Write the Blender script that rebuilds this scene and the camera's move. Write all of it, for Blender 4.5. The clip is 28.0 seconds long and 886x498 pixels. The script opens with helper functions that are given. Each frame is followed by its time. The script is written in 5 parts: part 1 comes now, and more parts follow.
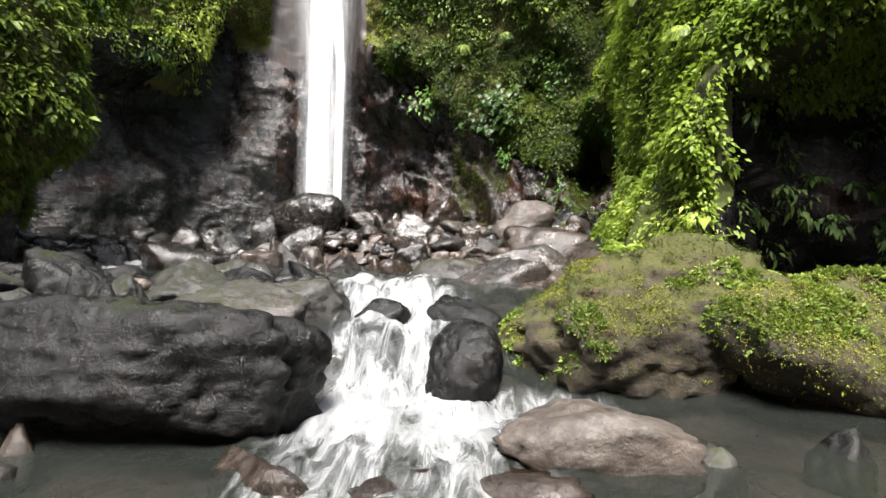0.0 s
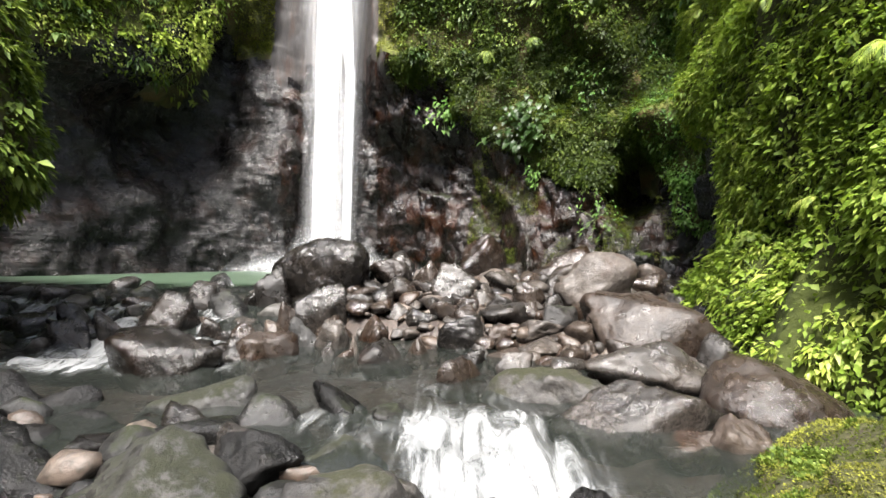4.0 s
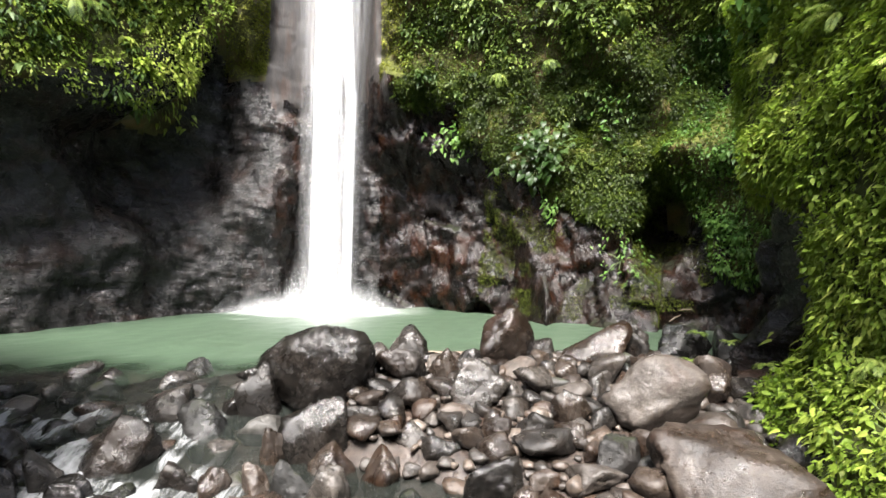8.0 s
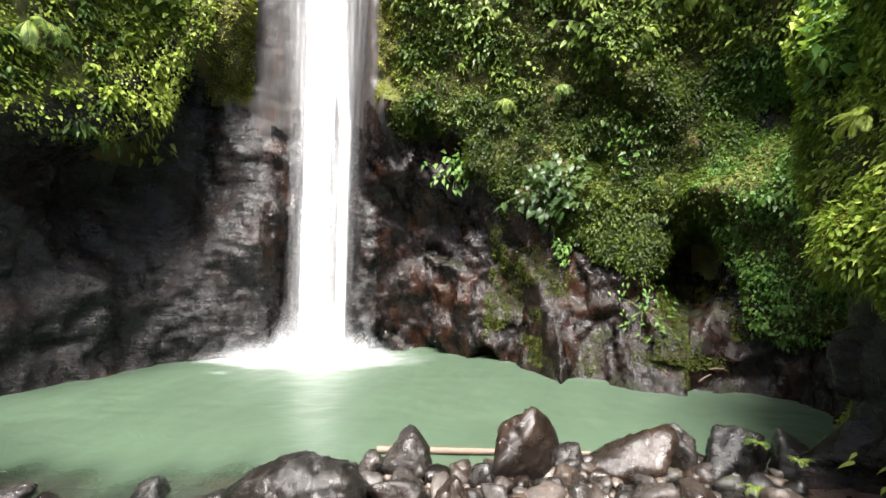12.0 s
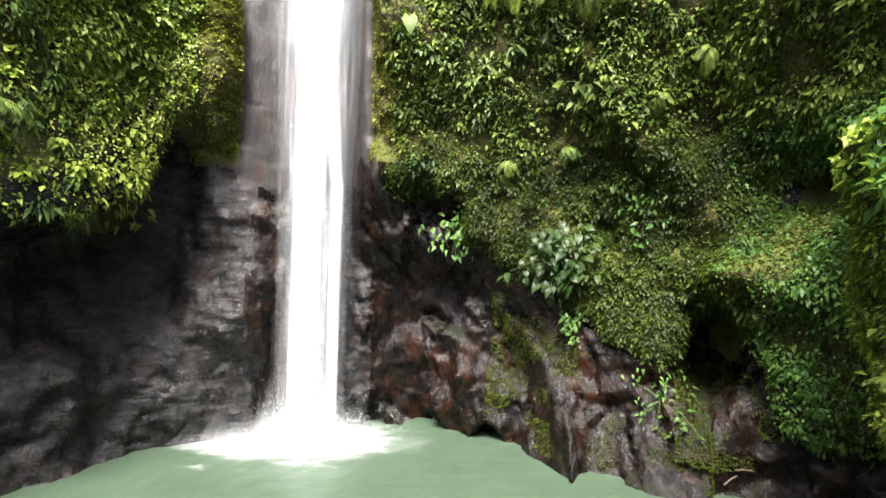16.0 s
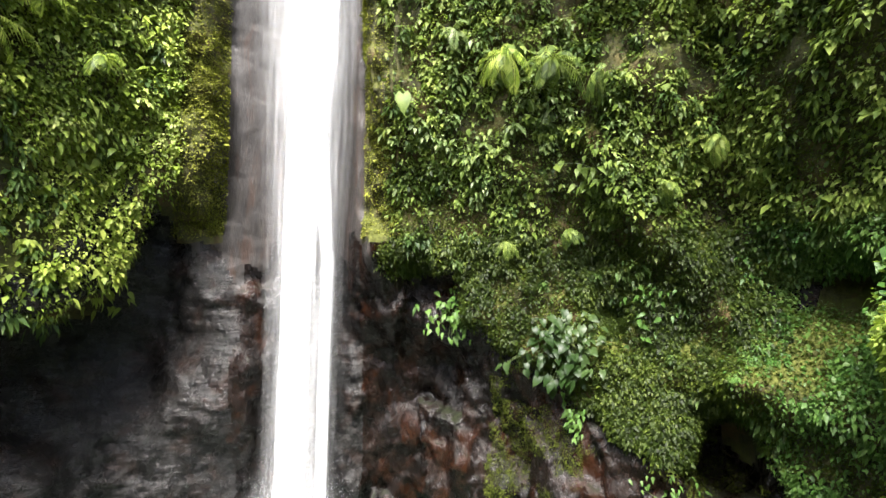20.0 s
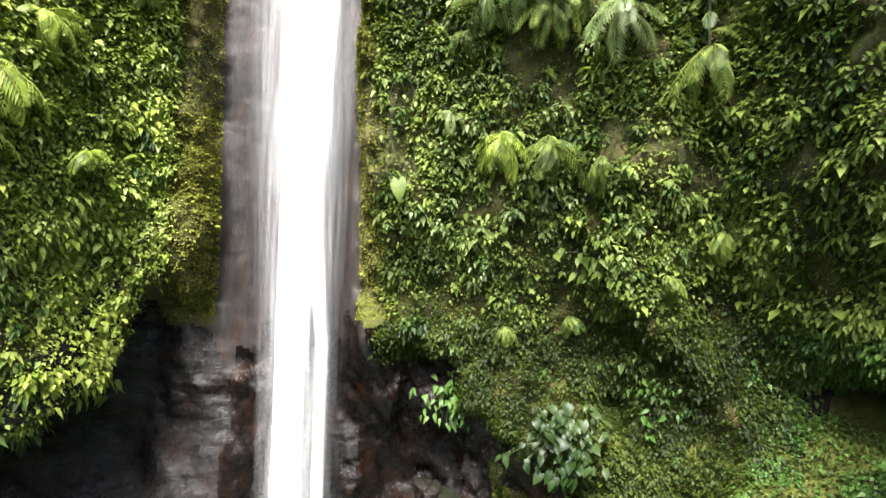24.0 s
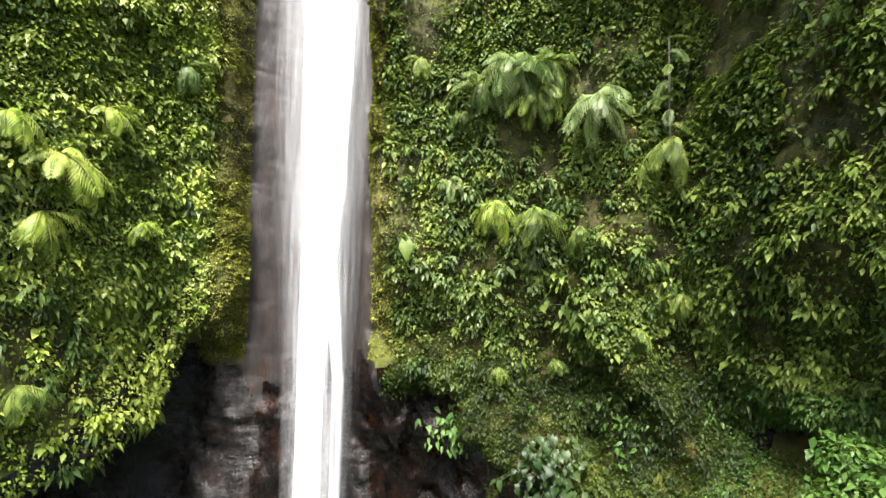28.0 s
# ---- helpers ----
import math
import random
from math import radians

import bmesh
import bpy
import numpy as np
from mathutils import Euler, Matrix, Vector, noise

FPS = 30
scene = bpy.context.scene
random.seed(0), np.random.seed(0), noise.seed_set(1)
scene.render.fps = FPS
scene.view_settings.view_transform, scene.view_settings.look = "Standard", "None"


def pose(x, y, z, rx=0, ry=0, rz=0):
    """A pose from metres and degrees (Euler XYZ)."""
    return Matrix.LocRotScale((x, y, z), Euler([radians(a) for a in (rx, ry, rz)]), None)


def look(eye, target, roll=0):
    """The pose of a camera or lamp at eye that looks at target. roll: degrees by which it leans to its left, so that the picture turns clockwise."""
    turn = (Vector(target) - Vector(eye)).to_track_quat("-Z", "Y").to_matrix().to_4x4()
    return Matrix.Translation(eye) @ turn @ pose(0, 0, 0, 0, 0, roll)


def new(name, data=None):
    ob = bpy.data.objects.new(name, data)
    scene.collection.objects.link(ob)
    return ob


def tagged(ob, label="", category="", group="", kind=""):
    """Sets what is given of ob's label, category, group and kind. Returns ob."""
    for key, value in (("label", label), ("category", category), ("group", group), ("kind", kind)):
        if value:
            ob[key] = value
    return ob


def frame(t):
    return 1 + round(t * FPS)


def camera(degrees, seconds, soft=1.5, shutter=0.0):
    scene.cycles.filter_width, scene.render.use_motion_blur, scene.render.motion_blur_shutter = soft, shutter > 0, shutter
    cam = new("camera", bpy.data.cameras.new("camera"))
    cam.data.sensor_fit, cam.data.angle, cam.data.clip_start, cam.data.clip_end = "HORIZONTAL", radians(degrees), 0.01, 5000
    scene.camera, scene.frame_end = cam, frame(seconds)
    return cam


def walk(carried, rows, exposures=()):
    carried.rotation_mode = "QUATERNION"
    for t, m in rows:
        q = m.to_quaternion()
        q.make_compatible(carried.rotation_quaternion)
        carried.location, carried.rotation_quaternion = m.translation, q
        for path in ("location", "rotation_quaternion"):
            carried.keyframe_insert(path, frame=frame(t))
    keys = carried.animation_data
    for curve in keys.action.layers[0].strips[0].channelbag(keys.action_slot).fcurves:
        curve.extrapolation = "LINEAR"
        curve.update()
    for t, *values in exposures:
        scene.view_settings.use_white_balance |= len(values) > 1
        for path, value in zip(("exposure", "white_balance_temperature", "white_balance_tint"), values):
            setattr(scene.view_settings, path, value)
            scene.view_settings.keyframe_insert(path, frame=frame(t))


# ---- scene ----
cam = camera(84.8, 28.0)
METRES, EYE, TILT, LEAN, TURN = 22.0, -0.55, 0.8, -0.6, 0.0
ROWS = [
    (0.0, 0.0, 0.0, 0.0, 0.0, 0.0, -0.0),
    (0.5, -0.0015, 0.0143, 0.007, -0.01, -0.0, 0.03),
    (1.0, -0.0043, 0.0294, 0.0146, -0.01, 0.01, 0.05),
    (1.5, -0.0094, 0.0448, 0.0218, -0.03, 0.02, 0.06),
    (2.0, -0.0171, 0.0603, 0.0284, -0.06, 0.01, 0.06),
    (2.5, -0.0267, 0.0763, 0.0357, -0.08, 0.03, 0.08),
    (3.0, -0.0367, 0.0921, 0.0443, -0.06, 0.1, 0.09),
    (3.5, -0.0453, 0.1066, 0.0535, -0.09, 0.14, 0.12),
    (5.5, -0.0631, 0.1521, 0.0841, -0.05, 0.36, 0.1),
    (6.0, -0.0653, 0.1633, 0.0926, -0.07, 0.38, 0.09),
    (6.5, -0.0671, 0.1749, 0.1039, -0.07, 0.38, 0.1),
    (7.0, -0.0685, 0.1864, 0.1171, -0.05, 0.4, 0.11),
    (7.5, -0.0696, 0.1984, 0.1309, -0.08, 0.4, 0.1),
    (8.0, -0.0704, 0.2108, 0.144, -0.07, 0.41, 0.11),
    (8.5, -0.0712, 0.2233, 0.1563, -0.06, 0.44, 0.08),
    (9.0, -0.072, 0.2356, 0.1681, -0.07, 0.44, 0.09),
    (9.5, -0.073, 0.2479, 0.1808, -0.08, 0.44, 0.11),
    (10.0, -0.0743, 0.2598, 0.1905, -0.1, 0.44, 0.11),
    (10.5, -0.0748, 0.2714, 0.1936, -0.09, 0.43, 0.1),
    (11.0, -0.0748, 0.2821, 0.1961, -0.09, 0.42, 0.09),
    (11.5, -0.0754, 0.2923, 0.2099, -0.12, 0.46, 0.1),
    (12.0, -0.0769, 0.3011, 0.2265, -0.21, 0.46, 0.15),
    (12.5, -0.0769, 0.3097, 0.2346, -0.22, 0.45, 0.16),
    (14.5, -0.0798, 0.3439, 0.2873, -0.46, 1.58, 0.3),
    (15.0, -0.0795, 0.3508, 0.3057, -0.45, 1.63, 0.33),
    (15.5, -0.0781, 0.3579, 0.3231, -0.45, 1.73, 0.33),
    (16.0, -0.0778, 0.3655, 0.3409, -0.49, 1.82, 0.36),
    (16.5, -0.0758, 0.3728, 0.3586, -0.46, 1.9, 0.37),
    (17.0, -0.0751, 0.3796, 0.3762, -0.5, 2.02, 0.39),
    (17.5, -0.0745, 0.3859, 0.3934, -0.54, 2.16, 0.41),
    (18.0, -0.0739, 0.3914, 0.41, -0.58, 2.35, 0.43),
    (18.5, -0.074, 0.3963, 0.4277, -0.62, 2.45, 0.45),
    (19.0, -0.0731, 0.4002, 0.4442, -0.6, 2.6, 0.48),
    (19.5, -0.0726, 0.4039, 0.4618, -0.64, 2.68, 0.49),
    (20.0, -0.0712, 0.407, 0.4788, -0.65, 2.82, 0.49),
    (20.5, -0.0702, 0.4098, 0.4963, -0.65, 2.94, 0.51),
    (21.0, -0.0694, 0.4127, 0.5129, -0.63, 3.07, 0.53),
    (21.5, -0.0691, 0.4154, 0.5294, -0.64, 3.17, 0.55),
    (23.5, -0.0646, 0.4236, 0.5992, -0.64, 3.51, 0.66),
    (24.0, -0.0644, 0.4237, 0.6168, -0.65, 3.59, 0.68),
    (24.5, -0.063, 0.4223, 0.6345, -0.66, 3.7, 0.68),
    (25.0, -0.0621, 0.4189, 0.652, -0.66, 3.81, 0.69),
    (25.5, -0.0625, 0.4117, 0.6692, -0.64, 3.91, 0.71),
    (26.0, -0.0622, 0.3992, 0.6861, -0.6, 4.0, 0.73),
    (26.5, -0.0624, 0.3806, 0.6999, -0.56, 4.08, 0.73),
    (27.0, -0.0621, 0.3565, 0.7006, -0.52, 4.05, 0.71),
    (27.5, -0.063, 0.3269, 0.697, -0.47, 4.01, 0.71),
    (28.0, -0.0635, 0.2942, 0.7013, -0.39, 3.99, 0.72),
]
walk(cam, [(t, pose(0, 0, EYE, TILT, LEAN, TURN) @ pose(METRES * x, METRES * y, METRES * z, 90 + pitch, roll, yaw)) for t, x, y, z, yaw, pitch, roll in ROWS],
     exposures=[(0.0, 1.76), (3.0, 1.84), (7.0, 1.96), (12.0, 1.98), (16.0, 1.88), (21.0, 1.9), (24.0, 1.76), (28.0, 1.64)])

# ---- world and sun ----
SUN_DIR = Vector((-0.08, -0.5, 0.86)).normalized()   # towards the sun
world = bpy.data.worlds.new("world")
scene.world = world
world.use_nodes = True
wn = world.node_tree.nodes
sky = wn.new("ShaderNodeTexSky")
sky.sky_type = 'NISHITA'
sky.sun_disc = False
sky.sun_elevation = math.asin(SUN_DIR.z)
sky.sun_rotation = math.atan2(SUN_DIR.x, SUN_DIR.y)
sky.air_density, sky.dust_density = 1.0, 4.0
wn["Background"].inputs["Strength"].default_value = 0.15
world.node_tree.links.new(sky.outputs[0], wn["Background"].inputs["Color"])
sun_data = bpy.data.lights.new("sun", 'SUN')
sun_data.energy, sun_data.angle, sun_data.color = 5.4, radians(22.0), (1.0, 0.965, 0.935)
sun = new("sun", sun_data)
sun.matrix_world = look(SUN_DIR * 60, (0, 0, 0))


# ---- small helpers ----
def mesh_of(name, verts, faces, mats=(), smooth=True, mat_index=None):
    """A mesh from numpy arrays; faces: (m, k) with one k."""
    verts = np.asarray(verts, np.float32)
    faces = np.asarray(faces, np.int32)
    me = bpy.data.meshes.new(name)
    k = faces.shape[1]
    me.vertices.add(len(verts))
    me.vertices.foreach_set("co", verts.ravel())
    me.loops.add(faces.size)
    me.loops.foreach_set("vertex_index", faces.ravel())
    me.polygons.add(len(faces))
    me.polygons.foreach_set("loop_start", np.arange(0, faces.size, k, dtype=np.int32))
    me.polygons.foreach_set("loop_total", np.full(len(faces), k, np.int32))
    if smooth:
        me.polygons.foreach_set("use_smooth", np.ones(len(faces), bool))
    for m in mats:
        me.materials.append(m)
    if mat_index is not None:
        me.polygons.foreach_set("material_index", np.asarray(mat_index, np.int32))
    me.update(calc_edges=True)
    me.validate()
    return me


def put(name, me, parent=None, label="", category="", group="", kind="", at=None):
    ob = new(name, me)
    if parent is not None:
        ob.parent = parent
    if at is not None:
        ob.matrix_basis = at
    return tagged(ob, label, category, group, kind)


def lerp(x, xs, ys):
    return np.interp(x, xs, ys)


def smooth(a, b, x):
    t = np.clip((np.asarray(x, float) - a) / (b - a), 0, 1)
    return t * t * (3 - 2 * t)


def bump_at(x, z, cx, cz, rx, rz):
    return np.exp(-((x - cx) / rx) ** 2 - ((z - cz) / rz) ** 2)


def fnoise(p, scale, octaves=4, seed=0.0):
    """Fractal noise at points (n, 3), about -1 to 1."""
    s = Vector((seed * 7.13, seed * 3.7, seed * 5.9))
    return np.array([noise.fractal(Vector(q) * scale + s, 1.0, 2.0, octaves) for q in p])


def ridged(p, scale, seed=0.0, octaves=4):
    s = Vector((seed * 4.1, seed * 9.7, seed * 2.3))
    return np.array([noise.ridged_multi_fractal(Vector(q) * scale + s, 1.0, 2.0, octaves, 1.0, 2.0) for q in p]) - 1.0


# ---- materials ----
class Nodes:
    def __init__(self, name):
        self.mat = bpy.data.materials.new(name)
        self.mat.use_nodes = True
        self.nt = self.mat.node_tree
        self.bsdf = self.nt.nodes["Principled BSDF"]
        self.out = self.nt.nodes["Material Output"]

    def node(self, kind, **sets):
        n = self.nt.nodes.new(kind)
        for key, value in sets.items():
            n.inputs[key.replace("_", " ")].default_value = value
        return n

    def link(self, a, b):
        self.nt.links.new(a, b)

    def coords(self, space="Object", scale=(1, 1, 1)):
        tc = self.nt.nodes.new("ShaderNodeTexCoord")
        mp = self.nt.nodes.new("ShaderNodeMapping")
        mp.inputs["Scale"].default_value = scale
        self.link(tc.outputs[space], mp.inputs["Vector"])
        return mp.outputs[0]

    def place(self, scale=(1, 1, 1), turn=0.0):
        g = self.nt.nodes.new("ShaderNodeNewGeometry")
        mp = self.nt.nodes.new("ShaderNodeMapping")
        mp.inputs["Scale"].default_value = scale
        if turn:
            mp.vector_type = 'TEXTURE'
            mp.inputs["Scale"].default_value = (1 / scale[2], 1 / scale[1], 1 / scale[0])
            mp.inputs["Rotation"].default_value = (0, turn, 0)
        self.link(g.outputs["Position"], mp.inputs["Vector"])
        return mp.outputs[0]

    def noise(self, vec, scale, detail=5.0, rough=0.6, distort=0.0):
        n = self.node("ShaderNodeTexNoise", Scale=scale, Detail=detail, Roughness=rough, Distortion=distort)
        self.link(vec, n.inputs["Vector"])
        return n.outputs["Fac"]

    def ramp(self, fac, stops):
        r = self.nt.nodes.new("ShaderNodeValToRGB")
        els = r.color_ramp.elements
        while len(els) < len(stops):
            els.new(0.5)
        for e, (p, c) in zip(els, stops):
            e.position = p
            e.color = (*c, 1) if len(c) == 3 else c
        self.link(fac, r.inputs["Fac"])
        return r.outputs["Color"]

    def level(self, fac, a, b, lo=0.0, hi=1.0):
        m = self.nt.nodes.new("ShaderNodeMapRange")
        m.interpolation_type = 'SMOOTHSTEP'
        for i, v in enumerate((a, b, lo, hi)):
            m.inputs[i + 1].default_value = v
        self.link(fac, m.inputs[0])
        return m.outputs[0]

    def math(self, op, a, b=None):
        m = self.nt.nodes.new("ShaderNodeMath")
        m.operation = op
        for i, v in enumerate((a, b)):
            if v is None:
                continue
            if isinstance(v, (int, float)):
                m.inputs[i].default_value = v
            else:
                self.link(v, m.inputs[i])
        return m.outputs[0]

    def mix(self, fac, a, b, blend='MIX'):
        m = self.nt.nodes.new("ShaderNodeMix")
        m.data_type, m.blend_type = 'RGBA', blend
        for i, v in ((0, fac), (6, a), (7, b)):
            if isinstance(v, (int, float)):
                m.inputs[i].default_value = v
            elif isinstance(v, tuple):
                m.inputs[i].default_value = (*v, 1)
            else:
                self.link(v, m.inputs[i])
        return m.outputs[2]

    def bump(self, height, strength, distance, normal=None):
        b = self.node("ShaderNodeBump", Strength=strength, Distance=distance)
        self.link(height, b.inputs["Height"])
        if normal is not None:
            self.link(normal, b.inputs["Normal"])
        return b.outputs[0]

    def set(self, **sets):
        for key, v in sets.items():
            s = self.bsdf.inputs[key.replace("_", " ")]
            if isinstance(v, (int, float)):
                s.default_value = v
            elif isinstance(v, tuple):
                s.default_value = (*v, 1)
            else:
                self.link(v, s)
        return self


def up_facing(n):
    g = n.nt.nodes.new("ShaderNodeNewGeometry")
    s = n.nt.nodes.new("ShaderNodeSeparateXYZ")
    n.link(g.outputs["Normal"], s.inputs[0])
    return s.outputs["Z"]


def rock_material(name, dark, mid, light, rough=(0.28, 0.6), moss=0.0, moss_colour=(0.075, 0.1, 0.012), stain=(0.12, 0.05, 0.02), stain_amount=0.3,
                  bump=0.5, stretch=(1, 1, 1), spec=0.5, layers=0.0, dip=0.0):
    n = Nodes(name)
    v = n.place(stretch)
    info = n.nt.nodes.new("ShaderNodeObjectInfo")
    big = n.noise(v, 0.9, 6, 0.62, 0.4)
    fine = n.noise(v, 9.0, 8, 0.7)
    grit = n.noise(v, 55.0, 3, 0.6)
    speck = n.noise(v, 22.0, 6, 0.8)
    tone = n.math('ADD', n.math('ADD', n.math('MULTIPLY', big, 0.4), n.math('MULTIPLY', fine, 0.35)), n.math('MULTIPLY', speck, 0.25))
    colour = n.ramp(tone, [(0.4, dark), (0.5, mid), (0.6, light)])
    stain_mask = n.math('MULTIPLY', n.level(n.noise(v, 0.7, 4, 0.6, 0.8), 0.5, 0.68), stain_amount)
    colour = n.mix(stain_mask, colour, stain)
    pale = n.level(n.noise(v, 3.7, 9, 0.75), 0.62, 0.74, 0.0, 0.25)
    colour = n.mix(pale, colour, light)
    crack = n.math('ABSOLUTE', n.math('SUBTRACT', n.noise(v, 1.9, 9, 0.62, 0.5), 0.5))
    colour = n.mix(n.level(crack, 0.0, 0.014, 0.4, 0.0), colour, light)
    tint = n.math('ADD', n.math('MULTIPLY', info.outputs["Random"], 0.6), 0.7)
    mul = n.node("ShaderNodeVectorMath")
    mul.operation = 'SCALE'
    n.link(colour, mul.inputs[0])
    n.link(tint, mul.inputs["Scale"])
    colour = mul.outputs[0]
    wet = n.level(n.math('ADD', n.noise(v, 2.6, 7, 0.7, 0.5), n.math('MULTIPLY', n.math('SUBTRACT', info.outputs["Random"], 0.5), 0.14)), 0.42, 0.6, rough[0], rough[1])
    if moss > 0:
        patch = n.math('ADD', n.math('ADD', n.math('MULTIPLY', n.noise(v, 1.5, 7, 0.75, 0.3), 0.7), n.math('MULTIPLY', n.noise(v, 11.0, 6, 0.75), 0.3)), n.math('MULTIPLY', up_facing(n), 0.2))
        mask = n.level(patch, 0.82 - 0.4 * moss, 0.94 - 0.4 * moss)
        green = n.mix(n.noise(v, 6.0, 5, 0.7), tuple(c * 0.35 for c in moss_colour), tuple(c * 1.35 for c in moss_colour))
        colour = n.mix(mask, colour, green)
        rm = n.node("ShaderNodeMix")
        n.link(mask, rm.inputs[0])
        n.link(wet, rm.inputs[2])
        rm.inputs[3].default_value = 0.95
        wet = rm.outputs[0]
    h = n.math('ADD', n.math('MULTIPLY', fine, 1.0), n.math('MULTIPLY', grit, 0.1))
    nb = n.bump(n.noise(v, 3.4, 6, 0.65, 0.3), bump * 0.6, 0.08)
    if layers:
        nb = n.bump(n.noise(n.place((0.45, 0.45, 3.4)), 1.5, 7, 0.65, 0.7), layers * 0.6, 0.2, nb)
    if dip:
        strata = n.place((0.4, 0.8, 2.2), dip)
        nb = n.bump(n.noise(strata, 1.3, 7, 0.65, 0.5), 0.8, 0.22, nb)
    n.set(Base_Color=colour, Roughness=wet, Normal=n.bump(h, bump * 0.8, 0.036, nb), Specular_IOR_Level=spec)
    return n.mat


def leaf_material(name, stops, patch=0.4, rough=0.5, translucent=0.35, scale=0.35):
    """stops: three colours from dark to light; each leaf takes one, and broad patches shift it."""
    n = Nodes(name)
    g = n.nt.nodes.new("ShaderNodeNewGeometry")
    broad = n.noise(n.place(), scale, 4, 0.6, 0.6)
    tone = n.math('ADD', n.math('MULTIPLY', g.outputs["Random Per Island"], 1 - patch), n.math('MULTIPLY', n.level(broad, 0.34, 0.66), patch))
    colour = n.ramp(tone, [(0.12, stops[0]), (0.5, stops[1]), (0.9, stops[2])])
    vein = n.noise(n.place(), 30.0, 3, 0.6)
    colour = n.mix(n.level(vein, 0.4, 0.7, 0.0, 0.35), colour, stops[0])
    n.set(Base_Color=colour, Roughness=rough, Specular_IOR_Level=0.2, Normal=n.bump(vein, 0.25, 0.02))
    tr = n.nt.nodes.new("ShaderNodeBsdfTranslucent")
    n.link(n.mix(0.5, colour, (0.22, 0.32, 0.02), 'MIX'), tr.inputs["Color"])
    mx = n.nt.nodes.new("ShaderNodeMixShader")
    mx.inputs[0].default_value = translucent
    n.link(n.bsdf.outputs[0], mx.inputs[1])
    n.link(tr.outputs[0], mx.inputs[2])
    n.link(mx.outputs[0], n.out.inputs["Surface"])
    return n.mat


# Both cliff rocks: base colour lowered below wet basalt to carry overhang shade.
M_CLIFF_SHADE = rock_material("wet_rock_shade_toned", (0.0022, 0.0022, 0.0022), (0.00623, 0.0057, 0.00542), (0.0198, 0.0184, 0.0173), (0.1, 0.36), 0.0, stain=(0.0205, 0.00876, 0.00514), stain_amount=0.5, bump=0.8, spec=0.3, layers=1.0)
M_CLIFF_RED_SHADE = rock_material("rusty_rock_shade_toned", (0.000738, 0.000527, 0.000474), (0.00316, 0.0019, 0.00137), (0.0137, 0.00738, 0.00501), (0.1, 0.36), 0.5, (0.0079, 0.011, 0.00137), stain=(0.0179, 0.00606, 0.00211), stain_amount=1.0, bump=0.8, stretch=(1, 1, 0.7), spec=0.28, dip=-0.42)
M_CHANNEL = rock_material("channel_rock", (0.0106, 0.00935, 0.0085), (0.0234, 0.02, 0.0179), (0.0425, 0.0361, 0.0319), (0.35, 0.65), 0.12, stain=(0.0425, 0.0179, 0.0085), stain_amount=0.5, bump=0.7, stretch=(3.01, 3.01, 0.657), spec=0.4)
M_MOSS_CLIFF = rock_material("mossy_cliff_earth", (0.012, 0.012, 0.00402), (0.0348, 0.0335, 0.00804), (0.0737, 0.067, 0.0174), (0.8, 0.97), 0.85, (0.0737, 0.083, 0.00937), stain=(0.1, 0.06, 0.022), stain_amount=0.7, bump=1.0)
M_MOSS_WALL = rock_material("mossy_wall", (0.0088, 0.0099, 0.00275), (0.022, 0.0231, 0.0055), (0.044, 0.0413, 0.011), (0.8, 0.97), 0.95, (0.0495, 0.0633, 0.0066), stain=(0.033, 0.022, 0.00825), stain_amount=0.5, bump=1.0)
M_DARK = rock_material("dark_wet_basalt", (0.00349, 0.00316, 0.00286), (0.00876, 0.00766, 0.00665), (0.0291, 0.0253, 0.0219), (0.12, 0.46), 0.0, stain=(0.0204, 0.0105, 0.00572), spec=0.4, bump=0.8)
M_DARK_MOSS = rock_material("dark_mossy_basalt", (0.00238, 0.00238, 0.0022), (0.00575, 0.0056, 0.00507), (0.0169, 0.0163, 0.0149), (0.18, 0.54), 0.42, (0.0107, 0.0146, 0.00195), stain=(0.009, 0.00525, 0.003), bump=0.9, spec=0.35)
M_GREY = rock_material("grey_river_stone", (0.00853, 0.00755, 0.00661), (0.0212, 0.0186, 0.0161), (0.0553, 0.0484, 0.0419), (0.14, 0.5), 0.0, stain=(0.0212, 0.0117, 0.00628), bump=0.8)
M_BROWN = rock_material("brown_river_stone", (0.00634, 0.00446, 0.00335), (0.0178, 0.0126, 0.00927), (0.0427, 0.0327, 0.0252), (0.14, 0.5), 0.0, stain=(0.026, 0.0112, 0.00482), stain_amount=0.5, bump=0.8)
M_PALE = rock_material("pale_river_stone", (0.0191, 0.0148, 0.0119), (0.0423, 0.0347, 0.0283), (0.0847, 0.0741, 0.0634), (0.35, 0.75), 0.0, stain=(0.036, 0.0191, 0.0106), stain_amount=0.5, bump=0.8)
M_GREY_MOSS = rock_material("grey_stone_with_moss", (0.00768, 0.0073, 0.0064), (0.0206, 0.0193, 0.0167), (0.047, 0.0445, 0.0394), (0.18, 0.54), 0.4, (0.0208, 0.0264, 0.0048), stain=(0.02, 0.012, 0.007), bump=0.8)
M_MOSS_ROCK = rock_material("moss_covered_rock", (0.00756, 0.00594, 0.00324), (0.0216, 0.0167, 0.00864), (0.0459, 0.0367, 0.0162), (0.75, 0.95), 0.72, (0.0405, 0.0421, 0.00594), stain=(0.0459, 0.0243, 0.00918), stain_amount=0.8, bump=1.0)
M_GRAVEL = rock_material("wet_gravel", (0.00823, 0.00588, 0.0047), (0.0223, 0.0158, 0.0118), (0.0558, 0.0429, 0.0341), (0.25, 0.6), 0.0, stain=(0.0382, 0.0176, 0.00881), stain_amount=0.5, bump=1.0)
